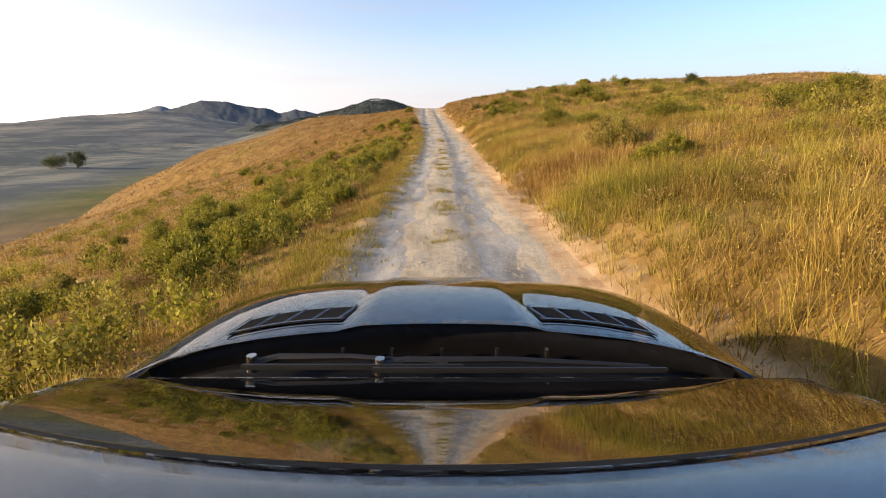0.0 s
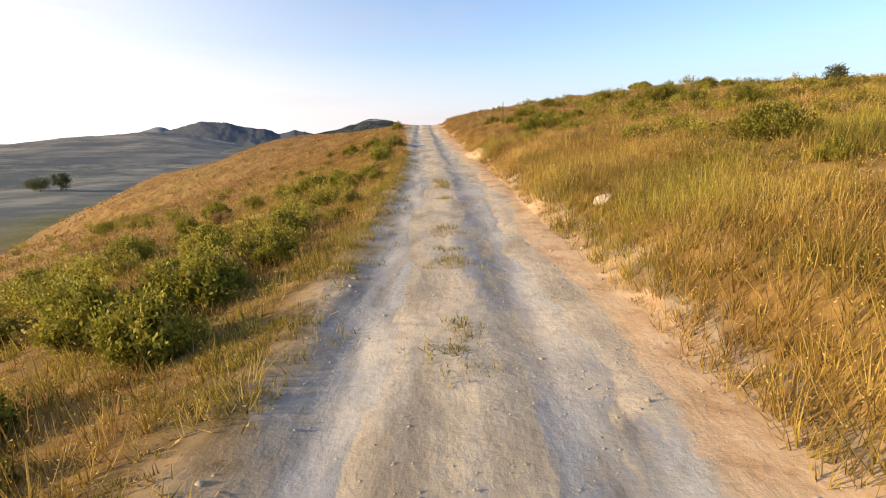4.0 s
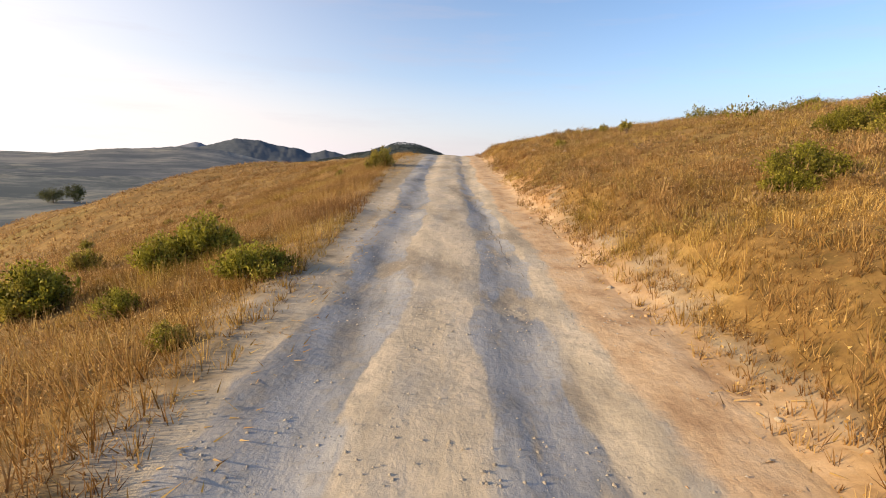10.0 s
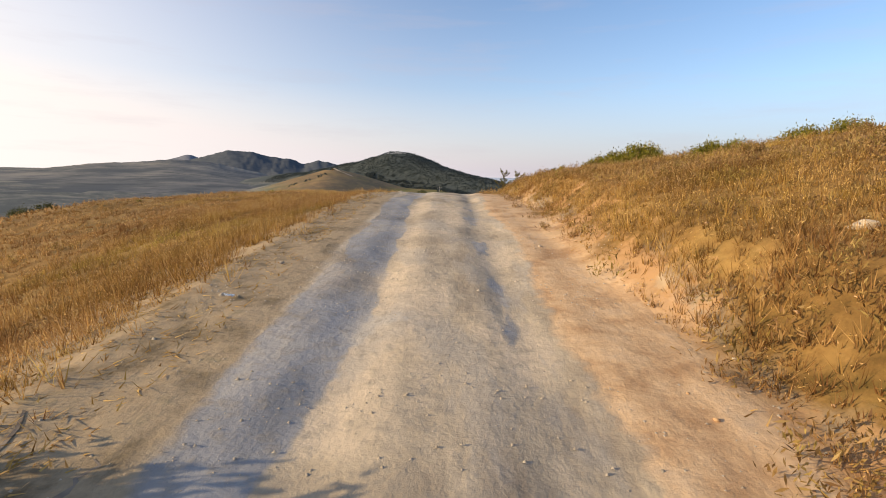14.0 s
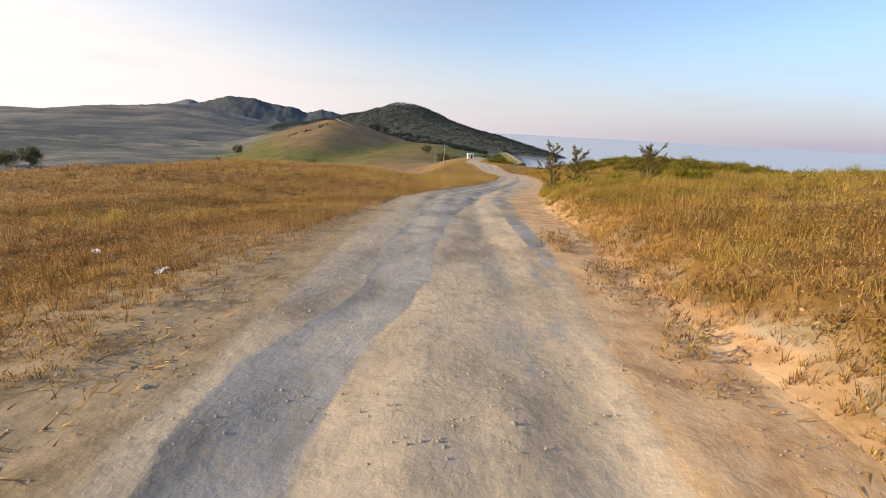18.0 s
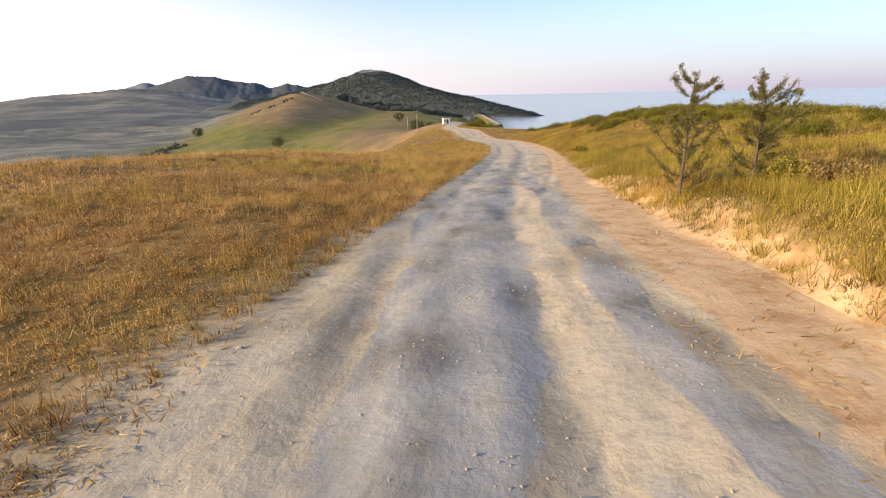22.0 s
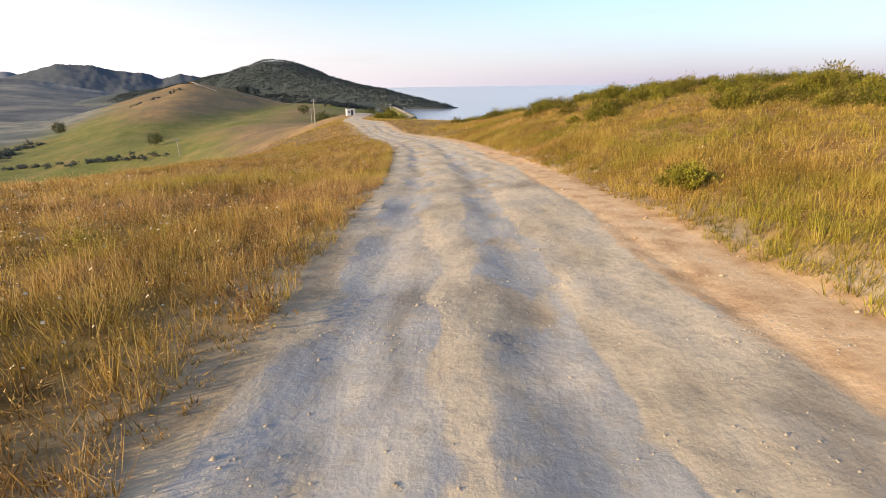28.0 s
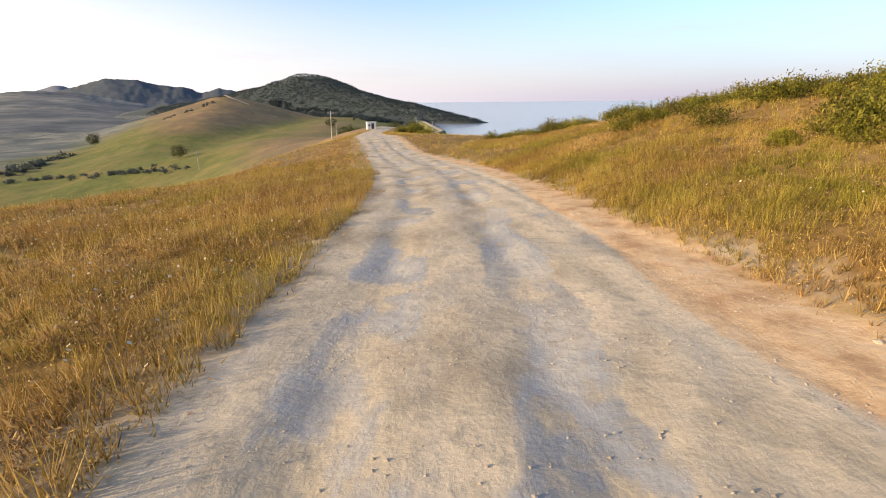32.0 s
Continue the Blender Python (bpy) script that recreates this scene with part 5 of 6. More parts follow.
def stone(x, y, size, r):
    ob = new("stone", STONES[r.randint(4)])
    ob.matrix_world = Matrix.Translation((x, y, float(height(x, y)) + size * 0.2)) @ pose(0, 0, 0, r.uniform(-20, 20), r.uniform(-20, 20), r.uniform(0, 360)) @ Matrix.Scale(size, 4)
    tagged(ob, "pale weathered stone lying at the track's edge", "stone", "stones along the track")


r = np.random.RandomState(5)
for x, y, size in [(2.9, 26.3, 0.16), (3.3, 68.0, 0.09), (2.6, 71.0, 0.1), (-3.2, 88.0, 0.08), (6.0, 95.0, 0.1), (3.0, 73.5, 0.12), (2.5, 74.8, 0.09)]:
    stone(x, y, size, r)
for k in range(150):
    y = r.uniform(-2, 148)
    if r.uniform() < 0.65:
        d = float(edge_right(np.array(y))) + r.normal(0.1, 0.35)
    else:
        d = -float(edge_left(np.array(y))) + r.normal(-0.05, 0.35)
    stone(float(road_x(np.array(y))) + d, y, r.uniform(0.012, 0.035), r)


def gravel():
    """Loose chippings on the track."""
    rr = np.random.RandomState(9)
    n = 70000
    y = rr.uniform(-3, 165, n)
    d = rr.uniform(0, 1, n) * (edge_left(y) + edge_right(y) + 0.5) - edge_left(y) - 0.2
    x = road_x(y) + d
    keep = waves(x, y, 2.2, 71) + rr.normal(0, 0.4, n) > 0.1
    x, y = x[keep], y[keep]
    n = len(x)
    z = height(x, y)
    s = rr.uniform(0.004, 0.017, n) * (1 + (rr.uniform(0, 1, n) > 0.985) * 0.8)
    corner = np.array([(1, 0, 0), (-0.5, 0.87, 0), (-0.5, -0.87, 0), (0.1, 0.1, 0.9)])
    turn = rr.uniform(0, 6.283, n)
    cx = corner[None, :, 0] * np.cos(turn)[:, None] - corner[None, :, 1] * np.sin(turn)[:, None]
    cy = corner[None, :, 0] * np.sin(turn)[:, None] + corner[None, :, 1] * np.cos(turn)[:, None]
    v = np.stack([x[:, None] + cx * s[:, None], y[:, None] + cy * s[:, None], z[:, None] + corner[None, :, 2] * s[:, None]], -1).reshape(-1, 3)
    f = (np.arange(n)[:, None, None] * 4 + np.array([(0, 1, 3), (1, 2, 3), (2, 0, 3)])[None]).reshape(-1, 3)
    me = raw_mesh("gravel", v, f)
    me.materials.append(STONE)
    tagged(new("gravel", me), "loose pale chippings on the track", "gravel", kind="stuff")


gravel()


def scrap(name, x, y, size, mat, label, seed):
    rr = np.random.RandomState(seed)
    bm = bmesh.new()
    bmesh.ops.create_grid(bm, x_segments=5, y_segments=4, size=1.0)
    for v in bm.verts:
        v.co = Vector((v.co.x * size, v.co.y * size * 0.6, rr.uniform(0, 0.45) * size))
    bmesh.ops.solidify(bm, geom=bm.faces[:], thickness=0.004)
    me = bpy.data.meshes.new(name)
    bm.to_mesh(me)
    bm.free()
    me.materials.append(mat)
    ob = new(name, me)
    ob.matrix_world = Matrix.Translation((x, y, float(height(x, y)) + 0.02)) @ pose(0, 0, 0, rr.uniform(-15, 15), rr.uniform(-15, 15), rr.uniform(0, 360))
    tagged(ob, label, "litter", "litter beside the track")


for k, (x, y, size) in enumerate([(4.9, 32.3, 0.08), (2.6, 73.2, 0.07), (-5.2, 92.3, 0.08), (4.8, 92.5, 0.1), (-4.7, 88.3, 0.06), (-7.0, 93.5, 0.07), (-1.9, 128.6, 0.09), (-1.7, 128.1, 0.07), (-0.8, 143.8, 0.1), (3.6, 117.2, 0.05), (4.1, 117.0, 0.05), (-3.4, 75.2, 0.05)]):
    scrap("plastic_litter", x, y, size, LITTER, "crumpled white plastic litter in the dry grass", 200 + k)
scrap("wrapper", 1.15, 72.6, 0.1, YELLOW, "crumpled yellow wrapper at the track's edge", 230)


def flowers():
    """Dried white umbels among the roadside straw."""
    rr = np.random.RandomState(14)
    n = 6500
    y = rr.uniform(112, 160, n)
    off = rr.uniform(0.2, 9, n)
    left = rr.uniform(0, 1, n) < 0.85
    d = np.where(left, -edge_left(y) - off, edge_right(y) + off + 1)
    x = road_x(y) + d
    z = height(x, y) + rr.uniform(0.18, 0.46, n)
    v, f = [], []
    s = rr.uniform(0.006, 0.017, n) * (waves(x, y, 3.0, 37) > -0.25)
    for k in range(6):
        a = k * 1.047
        v.append(np.stack([x + np.cos(a) * s, y + np.sin(a) * s, z + 0.006 * (k % 2) + np.cos(a + x * 40) * s * 0.7], -1))
    v.append(np.stack([x, y, z + s * 0.35], -1))
    verts = np.stack(v, 1).reshape(-1, 3)
    f = (np.arange(n)[:, None, None] * 7 + np.array([(k, (k + 1) % 6, 6) for k in range(6)])[None]).reshape(-1, 3)
    me = raw_mesh("flower_heads", verts, f)
    me.materials.append(plain("dry_petals", (0.56, 0.48, 0.32), 0.8, vary=0.2, scale=30))
    tagged(new("wild_flowers", me), "dried white umbel flowers among the roadside straw", "flowers", kind="stuff")


flowers()


# distant foliage: haze imitated by lighter blue-grey tones in the leaf colour
FAR_HAZE_LEAVES = leaf_material("haze_tinted_leaves", ((0.05, 0.05, 0.04), (0.08, 0.08, 0.06), (0.12, 0.11, 0.08)), ((0.050, 0.066, 0.068), (0.062, 0.079, 0.080), (0.078, 0.094, 0.092)), 0.75)


def far_woods():
    """Bushy canopy over the headland and the hills behind it."""
    rr = np.random.RandomState(15)
    n = 60000
    x, y = rr.uniform(-860, 150, n), rr.uniform(780, 1520, n)
    head = np.maximum.reduce([capsule(x, y, (-141, 1192), (128, 850), 1, 1, 190, 62), capsule(x, y, (-160, 1192), (-420, 1330), 1, 1, 150, 150)])
    z = height(x, y)
    keep = (head + rr.normal(0, 0.06, n) > 0.34) & (x > -460) & (z > SEA + 2) & (waves(x, y, 70, 44) > -1.1)
    x, y, z = x[keep], y[keep], z[keep]
    n = len(x)
    leaves = 15
    size = rr.uniform(1.8, 3.8, n)
    pos = np.repeat(np.stack([x, y, z + size * 0.12], -1), leaves, 0) + rr.normal(0, 0.42, (n * leaves, 3)) * np.repeat(size, leaves)[:, None] * [1, 1, 0.55]
    way = rr.normal(0, 1, (n * leaves, 3))
    flat = np.cross(way, rr.normal(0, 1, (n * leaves, 3)))
    flat /= np.linalg.norm(flat, axis=1)[:, None]
    way /= np.linalg.norm(way, axis=1)[:, None]
    big = np.repeat(size, leaves)[:, None] * 0.22
    q = np.stack([pos + way * big, pos + flat * big, pos - way * big * 0.6 - flat * big * 0.5], 1).reshape(-1, 3)
    t = np.clip(np.repeat(rr.normal(0.35, 0.05, n), leaves * 3), 0, 1)
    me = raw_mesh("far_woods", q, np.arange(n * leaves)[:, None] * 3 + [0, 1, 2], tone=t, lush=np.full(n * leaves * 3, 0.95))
    me.materials.append(FAR_HAZE_LEAVES)
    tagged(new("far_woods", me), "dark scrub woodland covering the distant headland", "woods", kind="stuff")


far_woods()


def hedge(points, count, wide, low, high, seed):
    """A ragged line of scrub along a way over the far land."""
    rr = np.random.RandomState(seed)
    px, py = (np.array(v, float) for v in zip(*points))
    along = rr.uniform(0, len(points) - 1, count)
    x, y = np.interp(along, np.arange(len(points)), px) + rr.normal(0, wide, count), np.interp(along, np.arange(len(points)), py) + rr.normal(0, wide, count)
    keep = waves(x, y, 22, seed) > -0.35
    x, y = x[keep], y[keep]
    size, leaves = rr.uniform(low, high, len(x)), 40
    n = len(x) * leaves
    pos = np.repeat(np.stack([x, y, height(x, y) + size * 0.4], -1), leaves, 0) + rr.normal(0, 0.36, (n, 3)) * np.repeat(size, leaves)[:, None] * [1, 1, 0.7]
    way, flat = rr.normal(0, 1, (n, 3)), rr.normal(0, 1, (n, 3))
    big = 0.17 * np.repeat(size, leaves)[:, None]
    q = np.stack([pos + way * big, pos + flat * big, pos - way * big * 0.6 - flat * big * 0.5], 1).reshape(-1, 3)
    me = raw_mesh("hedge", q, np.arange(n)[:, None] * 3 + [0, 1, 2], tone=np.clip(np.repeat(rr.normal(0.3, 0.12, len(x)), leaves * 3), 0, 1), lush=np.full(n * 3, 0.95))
    me.materials.append(FAR_HAZE_LEAVES)
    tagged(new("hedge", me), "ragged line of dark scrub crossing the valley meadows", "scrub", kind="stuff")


hedge([(-191, 1050), (-163, 1015), (-137, 1000), (-107, 980), (-58, 930), (-13, 828), (12, 790)], 420, 12, 3, 6, 401)
hedge([(-239, 687), (-227, 715), (-205, 740), (-195, 780)], 26, 6, 1.5, 3, 402)
hedge([(-210, 440), (-229, 497), (-232, 540)], 70, 4, 1.5, 4, 403)
hedge([(-195, 411), (-177, 418), (-141, 401), (-111, 390), (-90, 382)], 120, 3, 0.8, 2.2, 404)


CRACK = plain("crack_earth", (0.17, 0.14, 0.105), 0.95, vary=0.4, scale=6)


def crack():
    """A gaping dry crack in the bare shoulder."""
    for runs in ([(-2.78, 71.07), (-2.84, 71.32), (-3.06, 71.81), (-3.27, 72.34), (-3.8, 73.37)], [(-3.14, 72.05), (-2.99, 72.14), (-2.88, 72.14), (-2.9, 72.62), (-2.93, 72.86)],
                 [(0.39, 56.11), (0.27, 57.39), (0.17, 59.23), (-0.14, 63.49)]):
        bm = bmesh.new()
        rows = []
        fine = []
        rr = np.random.RandomState(int(abs(runs[0][1]) * 10))
        for (ax, ay), (bx, by) in zip(runs, runs[1:]):
            parts_in = max(5, int(abs(by - ay) / 0.16))
            for k in range(parts_in):
                fine.append((ax + (bx - ax) * k / parts_in + rr.uniform(-0.06, 0.06), ay + (by - ay) * k / parts_in))
        for i, (x, y) in enumerate(fine):
            w = (0.020 if runs[0][0] < -2 else 0.004) * math.sin(3.1416 * (i + 0.6) / (len(fine) + 0.6)) + rr.uniform(0.0, 0.012 if runs[0][0] < -2 else 0.006)
            rows.append([bm.verts.new((x + s * w, y, float(height(x + s * w, y)) + 0.005)) for s in (-1, 1)])
        for a, b in zip(rows, rows[1:]):
            bm.faces.new((a[0], a[1], b[1], b[0]))
        me = bpy.data.meshes.new("ground_crack")
        bm.to_mesh(me)
        bm.free()
        me.materials.append(CRACK)
        tagged(new("ground_crack", me), "jagged dry crack in the bare earth of the track", "crack", kind="structure")


crack()


def flower_stalk(x, y, tall):
    """A tall dead flower spike with whorls of dry seed cups."""
    rr = np.random.RandomState(77)
    ob = thing("dry_stalk", Matrix.Translation((x, y, float(height(x, y)) - 0.03)) @ pose(0, 0, 0, 1.5, -1.0, 0), "tall dead grey flower stalk rising from the bank", "plant")
    part("stem", tube(bmesh.new(), [(0, 0, 0), (0.01, 0, tall * 0.5), (0, 0.01, tall)], [0.012, 0.009, 0.004], 6), BARK, ob)
    for k in range(11):
        z = tall * (0.45 + 0.054 * k)
        bm = bmesh.new()
        for c in range(5):
            a = c * 1.2566 + k
            out = 0.065 * (1 - 0.05 * k) * rr.uniform(0.7, 1.2)
            tube(bm, [(0, 0, z - 0.02), (math.cos(a) * out, math.sin(a) * out, z), (math.cos(a) * out * 1.15, math.sin(a) * out * 1.15, z + 0.03)], [0.004, 0.008, 0.011], 5)
        part("seed_whorl", bm, BARK, ob)


flower_stalk(3.9, 46.2, 1.75)


TWIG = plain("bleached_twig", (0.24, 0.17, 0.105), 0.9, vary=0.35, scale=12)


def dead_shrub(x, y, size, seed):
    rr = np.random.RandomState(seed)
    ob = thing("dead_shrub", Matrix.Translation((x, y, float(height(x, y)) - 0.04)), "dead leafless shrub with bleached tangled twigs on the bank", "shrub", "dead shrubs")
    for k in range(9):
        a, lean = rr.uniform(0, 6.283), rr.uniform(0.5, 1.3)
        bm = bmesh.new()
        p = Vector((0, 0, 0))
        line = [p]
        for i in range(5):
            p = p + Vector((math.cos(a) * lean * 0.16, math.sin(a) * lean * 0.16, rr.uniform(0.06, 0.16))) * size
            a += rr.uniform(-0.6, 0.6)
            line.append(p)
        tube(bm, line, [size * 0.016 * (1 - 0.15 * i) for i in range(6)], 5)
        for i in range(7):
            q = line[rr.randint(2, 6)]
            b = a + rr.uniform(-1.4, 1.4)
            tip = q + Vector((math.cos(b) * 0.2, math.sin(b) * 0.2, rr.uniform(0.0, 0.2))) * size
            tube(bm, [q, q.lerp(tip, 0.5) + Vector((0, 0, 0.03 * size)), tip], [size * 0.007, size * 0.005, size * 0.002], 4)
        part("twig", bm, TWIG, ob)


for k, (x, y, size) in enumerate([(3.3, 44.9, 0.55), (3.7, 44.2, 0.6), (4.2, 43.2, 0.5), (5.8, 42.4, 0.5), (4.6, 64.0, 0.5), (6.2, 70.0, 0.5)]):
    dead_shrub(x, y, size, 400 + k)


def clods():
    """Crumbled orange earth along the foot of the right bank."""
    rr = np.random.RandomState(23)
    bm = bmesh.new()
    bmesh.ops.create_icosphere(bm, subdivisions=1, radius=1.0)
    ball = np.array([v.co[:] for v in bm.verts])
    tri = np.array([[v.index for v in f.verts] for f in bm.faces])
    bm.free()
    v, f, at = [], [], 0
    for n, y0, y1, m, sd, low, high in ((260, 100, 118, 0.4, 0.3, 0.012, 0.05), (420, 30, 100, 0.25, 0.4, 0.008, 0.028), (160, 116, 150, 0.1, 0.4, 0.008, 0.028)):
        for k in range(n):
            y = rr.uniform(y0, y1)
            x = float(road_x(np.array(y))) + float(edge_right(np.array(y))) + rr.normal(m, sd)
            s = rr.uniform(low, high) * rr.uniform(0.5, 1)
            q = ball * (1 + rr.uniform(-0.5, 0.45, (len(ball), 1))) * [s * rr.uniform(0.8, 1.5), s * rr.uniform(0.8, 1.5), s * 0.7]
            v.append(q + [x, y, float(height(x, y)) + s * 0.25]), f.append(tri + at)
            at += len(ball)
    me = raw_mesh("clods", np.concatenate(v), np.concatenate(f))
    me.materials.append(plain("orange_earth", (0.44, 0.28, 0.14), 0.95, vary=0.3, scale=12, relief=0.01))
    tagged(new("earth_clods", me), "crumbled orange earth clods along the bank", "earth", kind="stuff")


clods()

# ---- the dark car standing where the drive begins ----
def patch(nu, nv, shape, thick=0.0):
    """A sheet from a function of two numbers, 0 to 1."""
    bm = bmesh.new()
    g = [[bm.verts.new(shape(i / nu, j / nv)) for i in range(nu + 1)] for j in range(nv + 1)]
    for j in range(nv):
        for i in range(nu):
            bm.faces.new((g[j][i], g[j][i + 1], g[j + 1][i + 1], g[j + 1][i])).smooth = True
    if thick:
        bmesh.ops.solidify(bm, geom=bm.faces[:], thickness=thick)
    bmesh.ops.recalc_face_normals(bm, faces=bm.faces[:])
    return bm


def car_paint():
    m, n, l, s = material("dark_metallic_paint")
    co = n.new("ShaderNodeTexCoord").outputs["Object"]
    f = noise_of(n, l, 3.0, 6, 0.7, co)
    l.new(ramp(n, l, f, [(0.3, (0.205, 0.207, 0.225)), (0.7, (0.235, 0.235, 0.245))]), s.inputs["Base Color"])
    l.new(ramp(n, l, noise_of(n, l, 40.0, 6, 0.8, co), [(0.4, (0.035, 0.035, 0.035)), (0.75, (0.06, 0.06, 0.06))]), s.inputs["Roughness"])
    s.inputs["Metallic"].default_value, s.inputs["Coat Weight"].default_value, s.inputs["Coat Roughness"].default_value = 1.0, 1.0, 0.03
    return m


PAINT = car_paint()
RUBBER = plain("black_rubber", (0.012, 0.012, 0.013), 0.55, vary=0.2)
BLACK = plain("black_plastic", (0.007, 0.007, 0.010), 0.55, vary=0.3, scale=15)
VENT = plain("black_vent_mesh", (0.004, 0.004, 0.005), 0.9, vary=0.3, scale=30)
CHROME = plain("worn_metal", (0.6, 0.55, 0.45), 0.25, 1.0, vary=0.1)
GLASS, gn, gl, gs = material("dark_windscreen")
gs.inputs["Base Color"].default_value = (0.006, 0.006, 0.007, 1)
gs.inputs["IOR"].default_value = 9.0
gl.new(ramp(gn, gl, noise_of(gn, gl, 30.0, 5, 0.7, gn.new("ShaderNodeTexCoord").outputs["Object"]), [(0.4, (0.006, 0.006, 0.006)), (0.8, (0.03, 0.03, 0.03))]), gs.inputs["Roughness"])


def hood_z(x, y):
    w = abs(x) / 1.10
    dome = 0.016 * float(step(0.36 - 0.05 * (y - 1.5), 0.30 - 0.05 * (y - 1.5), abs(x)))
    run = min(max((y - 1.3) / 1.4, 0), 1)
    return 1.055 - 0.03 * run - 0.10 * run ** 2 - 0.12 * run ** 4 - 0.05 * w ** 2 - 0.10 * w ** 6 + dome


def hood_rear(x):
    return 1.50 - 0.17 * (abs(x) / 1.10) ** 2


def hood_front(x):
    return 2.66 - 0.30 * (abs(x) / 1.10) ** 2.4


def hood_point(u, v):
    x = (u * 2 - 1) * 1.10
    y = hood_rear(x) + (hood_front(x) - hood_rear(x)) * v
    return (x, y, hood_z(x, y))


def glass_point(u, v):
    s = u * 2 - 1
    lo = Vector((1.11 * s, 1.19 + 0.08 * s * s, 1.035 - 0.05 * s * s))
    hi = Vector((0.80 * s, 0.489 + 0.165 * s * s, 1.303 - 0.03 * s * s))
    return lo.lerp(hi, v) + Vector((0, 0, 0.003)) * (v * (1 - v) * 4)


def roof_point(u, v):
    s = u * 2 - 1
    hi = glass_point(u, 1.0)
    back = Vector((0.62 * s, -1.75, 1.22 - 0.10 * s * s))
    return hi.lerp(back, v) + Vector((0, 0, 0.16 * v * (1 - v) + 0.03 * v + 0.055 * (1 - math.exp(-13 * v))))


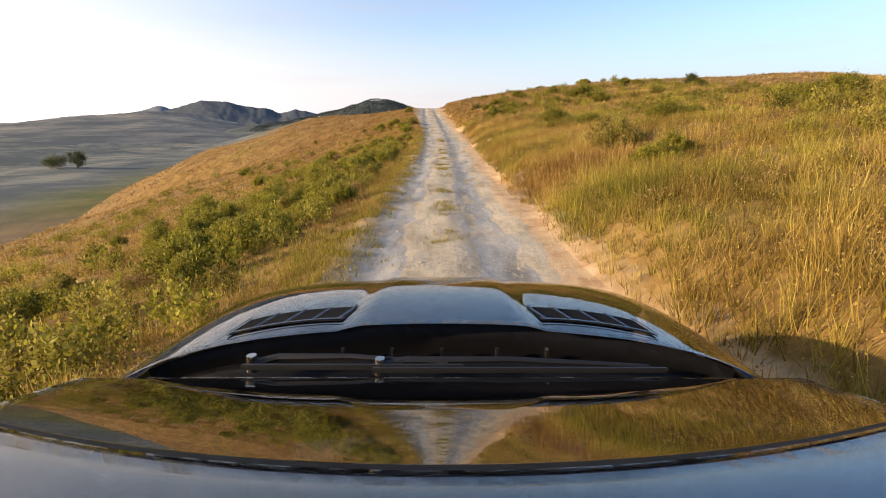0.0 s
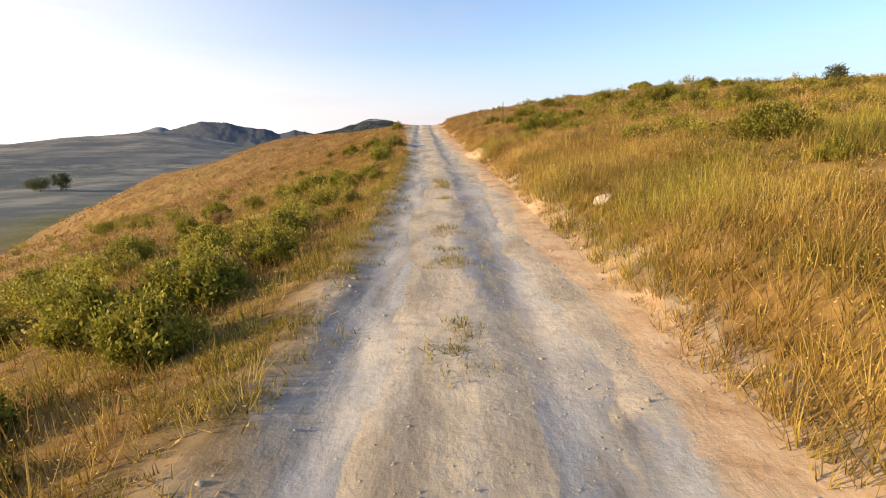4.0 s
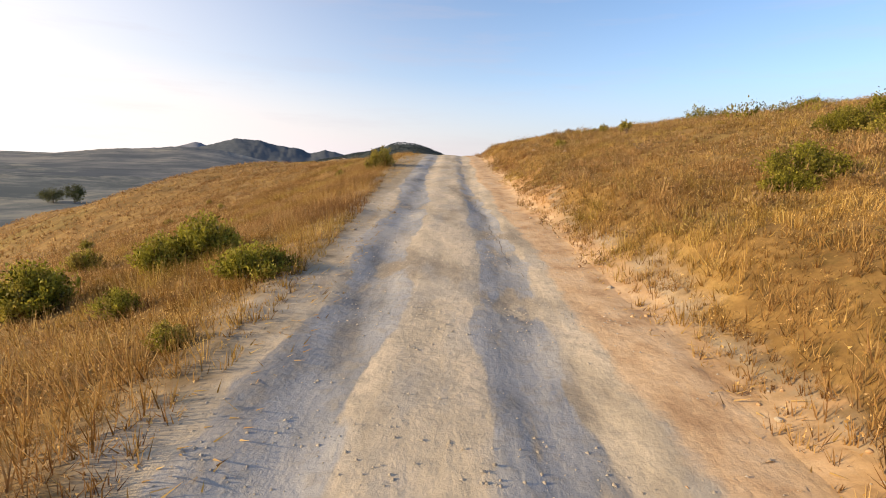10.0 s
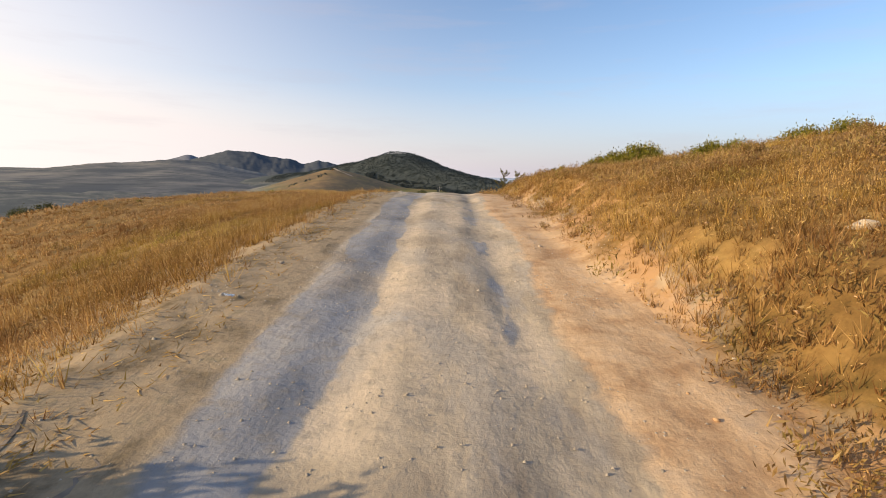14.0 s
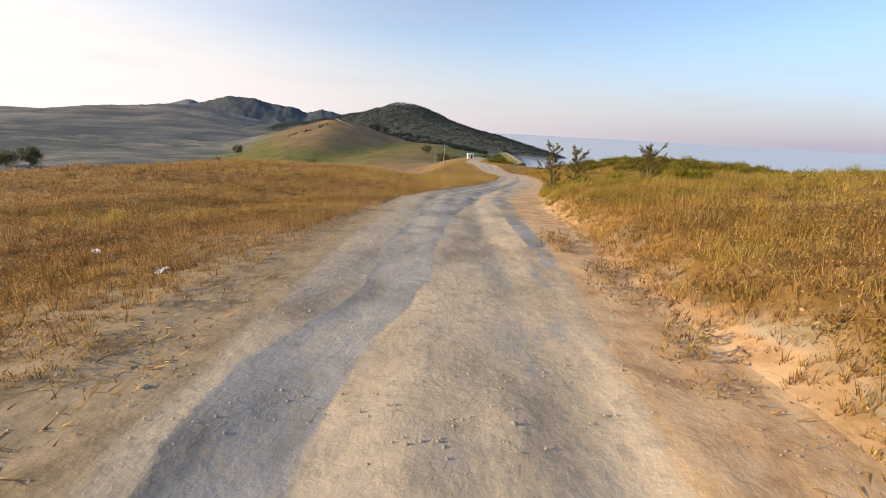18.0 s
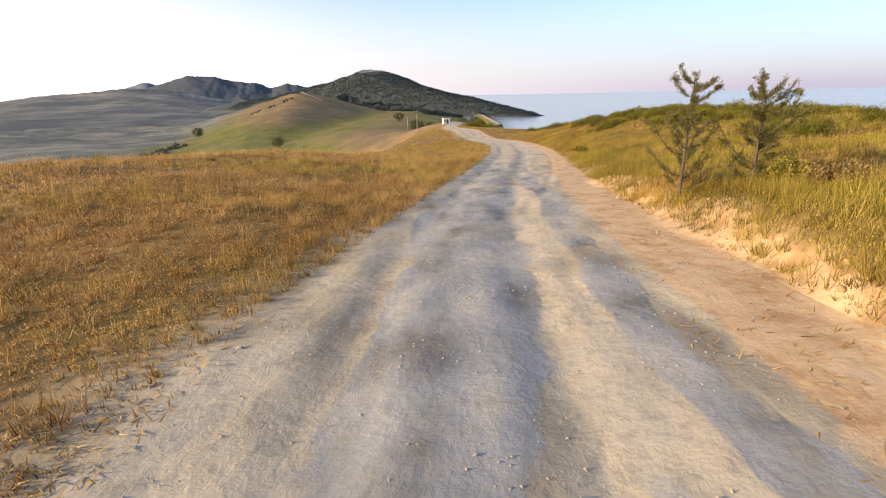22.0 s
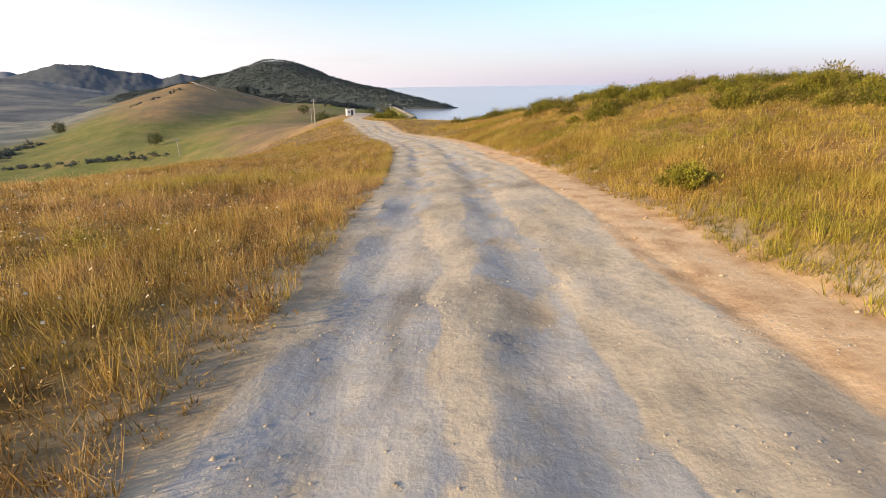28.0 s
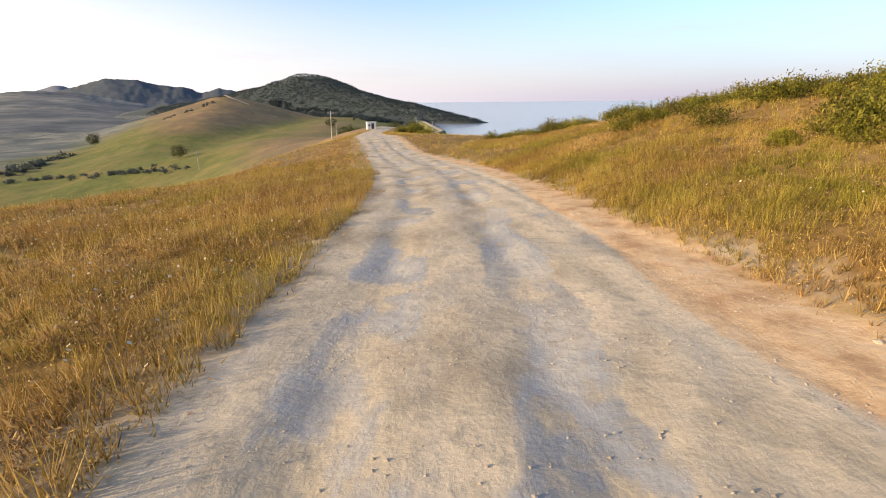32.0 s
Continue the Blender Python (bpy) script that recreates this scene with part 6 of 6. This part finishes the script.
def build_car():
    car = thing("car", Matrix.Translation((0, 0, float(height(0, 0)))) @ pose(0, 0, 0, -0.6, 0, -0.5), "dark metallic car with vented bonnet on the gravel track", "car")
    hood = part("hood", patch(60, 30, hood_point, -0.012), PAINT, car)
    for side in (-1, 1):
        def vent_point(u, v, lift=0.004, side=side):
            x = 0.335 + 0.40 * u + 0.03 * (1 - v)
            y = 1.575 + 0.155 * v - 0.10 * u * u + 0.02 * u
            return (side * x, y, hood_z(x, y) + lift)
        part("vent", patch(12, 6, lambda u, v: vent_point(u, v), -0.004), VENT, hood, "black bonnet vent")
        for k in range(5):
            def slat(u, v, k=k):
                a = (k + u * 0.07) / 4.07
                x, y, z = vent_point(min(a + 0.05 * (1 - v), 1), v, 0.008 + 0.004 * u)
                return (x, y, z)
            part("louvre", patch(2, 4, slat, 0.003), PAINT, hood)
        for v0 in (0.0, 0.93):
            part("vent_rim", patch(12, 2, lambda u, v: vent_point(u, v0 + 0.07 * v, 0.012), 0.003), PAINT, hood)
    # trough under the screen, with the wipers
    part("cowl", patch(40, 6, lambda u, v: Vector(((u * 2 - 1) * 1.10, hood_rear((u * 2 - 1) * 1.10) * v + (glass_point(u, 0)[1] + 0.02) * (1 - v), 0.955 - 0.05 * math.sin(3.1416 * v) - 0.14 * abs(u * 2 - 1) ** 6 * v)), -0.01), BLACK, car)
    for x0, x1, y0 in ((-0.62, 0.02, 1.36), (-0.20, 0.66, 1.34)):
        w = part("wiper", tube(bmesh.new(), [(x0, y0, 0.985), (x0 + 0.08, y0 + 0.015, 1.0), ((x0 + x1) / 2, y0 + 0.01, 1.005), (x1, y0 - 0.015, 0.995)], [0.016, 0.013, 0.010, 0.007], 8), BLACK, car)
        part("blade", box(bmesh.new(), x0 - 0.02, x1 + 0.05, y0 - 0.045, y0 - 0.030, 0.985, 1.003, 0.003), RUBBER, w)
        part("pivot", tube(bmesh.new(), [(x0, y0, 0.96), (x0, y0, 1.015)], [0.02, 0.016], 12), CHROME, w, "small metal pivot nut")
    for x in (-0.34, -0.17, 0.0, 0.19, 0.36):
        part("washer_clip", box(bmesh.new(), x - 0.007, x + 0.007, 1.43, 1.45, 0.965, 1.0, 0.003), CHROME if x == 0.36 else BLACK, car)
    part("firewall", patch(30, 6, lambda u, v: Vector(((u * 2 - 1) * 1.0, hood_rear((u * 2 - 1) * 1.0) + 0.05 + 0.1 * v, (hood_z((u * 2 - 1) * 1.0, 1.45) - 0.02) * (1 - v) + 0.5 * v)), 0.01), BLACK, car)
    part("windscreen", patch(40, 20, glass_point, -0.006), GLASS, car, "glossy dark windscreen")
    part("screen_seal", patch(40, 2, lambda u, v: glass_point(u, 0.975 + 0.025 * v) + Vector((0, 0, 0.006)), 0.004), RUBBER, car)
    part("roof", patch(36, 60, roof_point, -0.01), PAINT, car)
    for side in (-1, 1):
        def flank(u, v):
            y = 2.36 - 4.5 * u
            top = hood_z(1.10, max(y, 1.33)) - 0.006 if y > 1.2 else 0.965
            bulge = 0.05 * math.sin(3.1416 * min(v * 1.1, 1))
            return (side * (1.10 + bulge - 0.03 * v), y, top * (1 - v) + 0.32 * v)
        part("side_panel", patch(40, 10, flank, 0.01), PAINT, car)
        def cabin(u, v):
            a = Vector(glass_point(1.0 if side > 0 else 0.0, v))
            b = Vector((side * (1.10 - 0.35 * v), -1.95 + 0.25 * v, 0.955 + 0.20 * v))
            return a.lerp(b, u) + Vector((side * 0.02 * math.sin(3.1416 * u), 0, 0.05 * v * math.sin(3.1416 * u)))
        part("side_window", patch(16, 8, cabin, 0.008), GLASS, car)
        for y in (1.85, -1.05):
            tyre = bmesh.new()
            bmesh.ops.create_cone(tyre, cap_ends=True, segments=40, radius1=0.35, radius2=0.35, depth=0.235)
            bmesh.ops.bevel(tyre, geom=[e for e in tyre.edges if abs(e.verts[0].co.z - e.verts[1].co.z) < 1e-4 and e.calc_length() < 0.2], offset=0.03, segments=3, affect="EDGES")
            for v in tyre.verts:
                v.co = Vector((side * 0.88 + v.co.z, y + v.co.x, 0.345 + v.co.y))
            wheel = part("wheel", tyre, RUBBER, car)
            rim = bmesh.new()
            bmesh.ops.create_cone(rim, cap_ends=True, segments=32, radius1=0.23, radius2=0.20, depth=0.02)
            for v in rim.verts:
                v.co = Vector((side * (0.995 + v.co.z), y + v.co.x, 0.345 + v.co.y))
            part("rim", rim, CHROME, wheel)
    part("front_bumper", patch(30, 10, lambda u, v: Vector(((u * 2 - 1) * 1.10, hood_front((u * 2 - 1) * 1.10) + 0.09 * math.sin(3.1416 * v), (hood_z((u * 2 - 1) * 1.10, hood_front((u * 2 - 1) * 1.10)) - 0.006) * (1 - v) + 0.3 * v)), 0.01), PAINT, car)
    part("tail", patch(20, 10, lambda u, v: Vector(((u * 2 - 1) * (0.6 + 0.33 * v), -1.75 - 0.38 * math.sin(1.57 * v), 1.20 * (1 - v) + 0.34 * v)), 0.01), PAINT, car)


build_car()
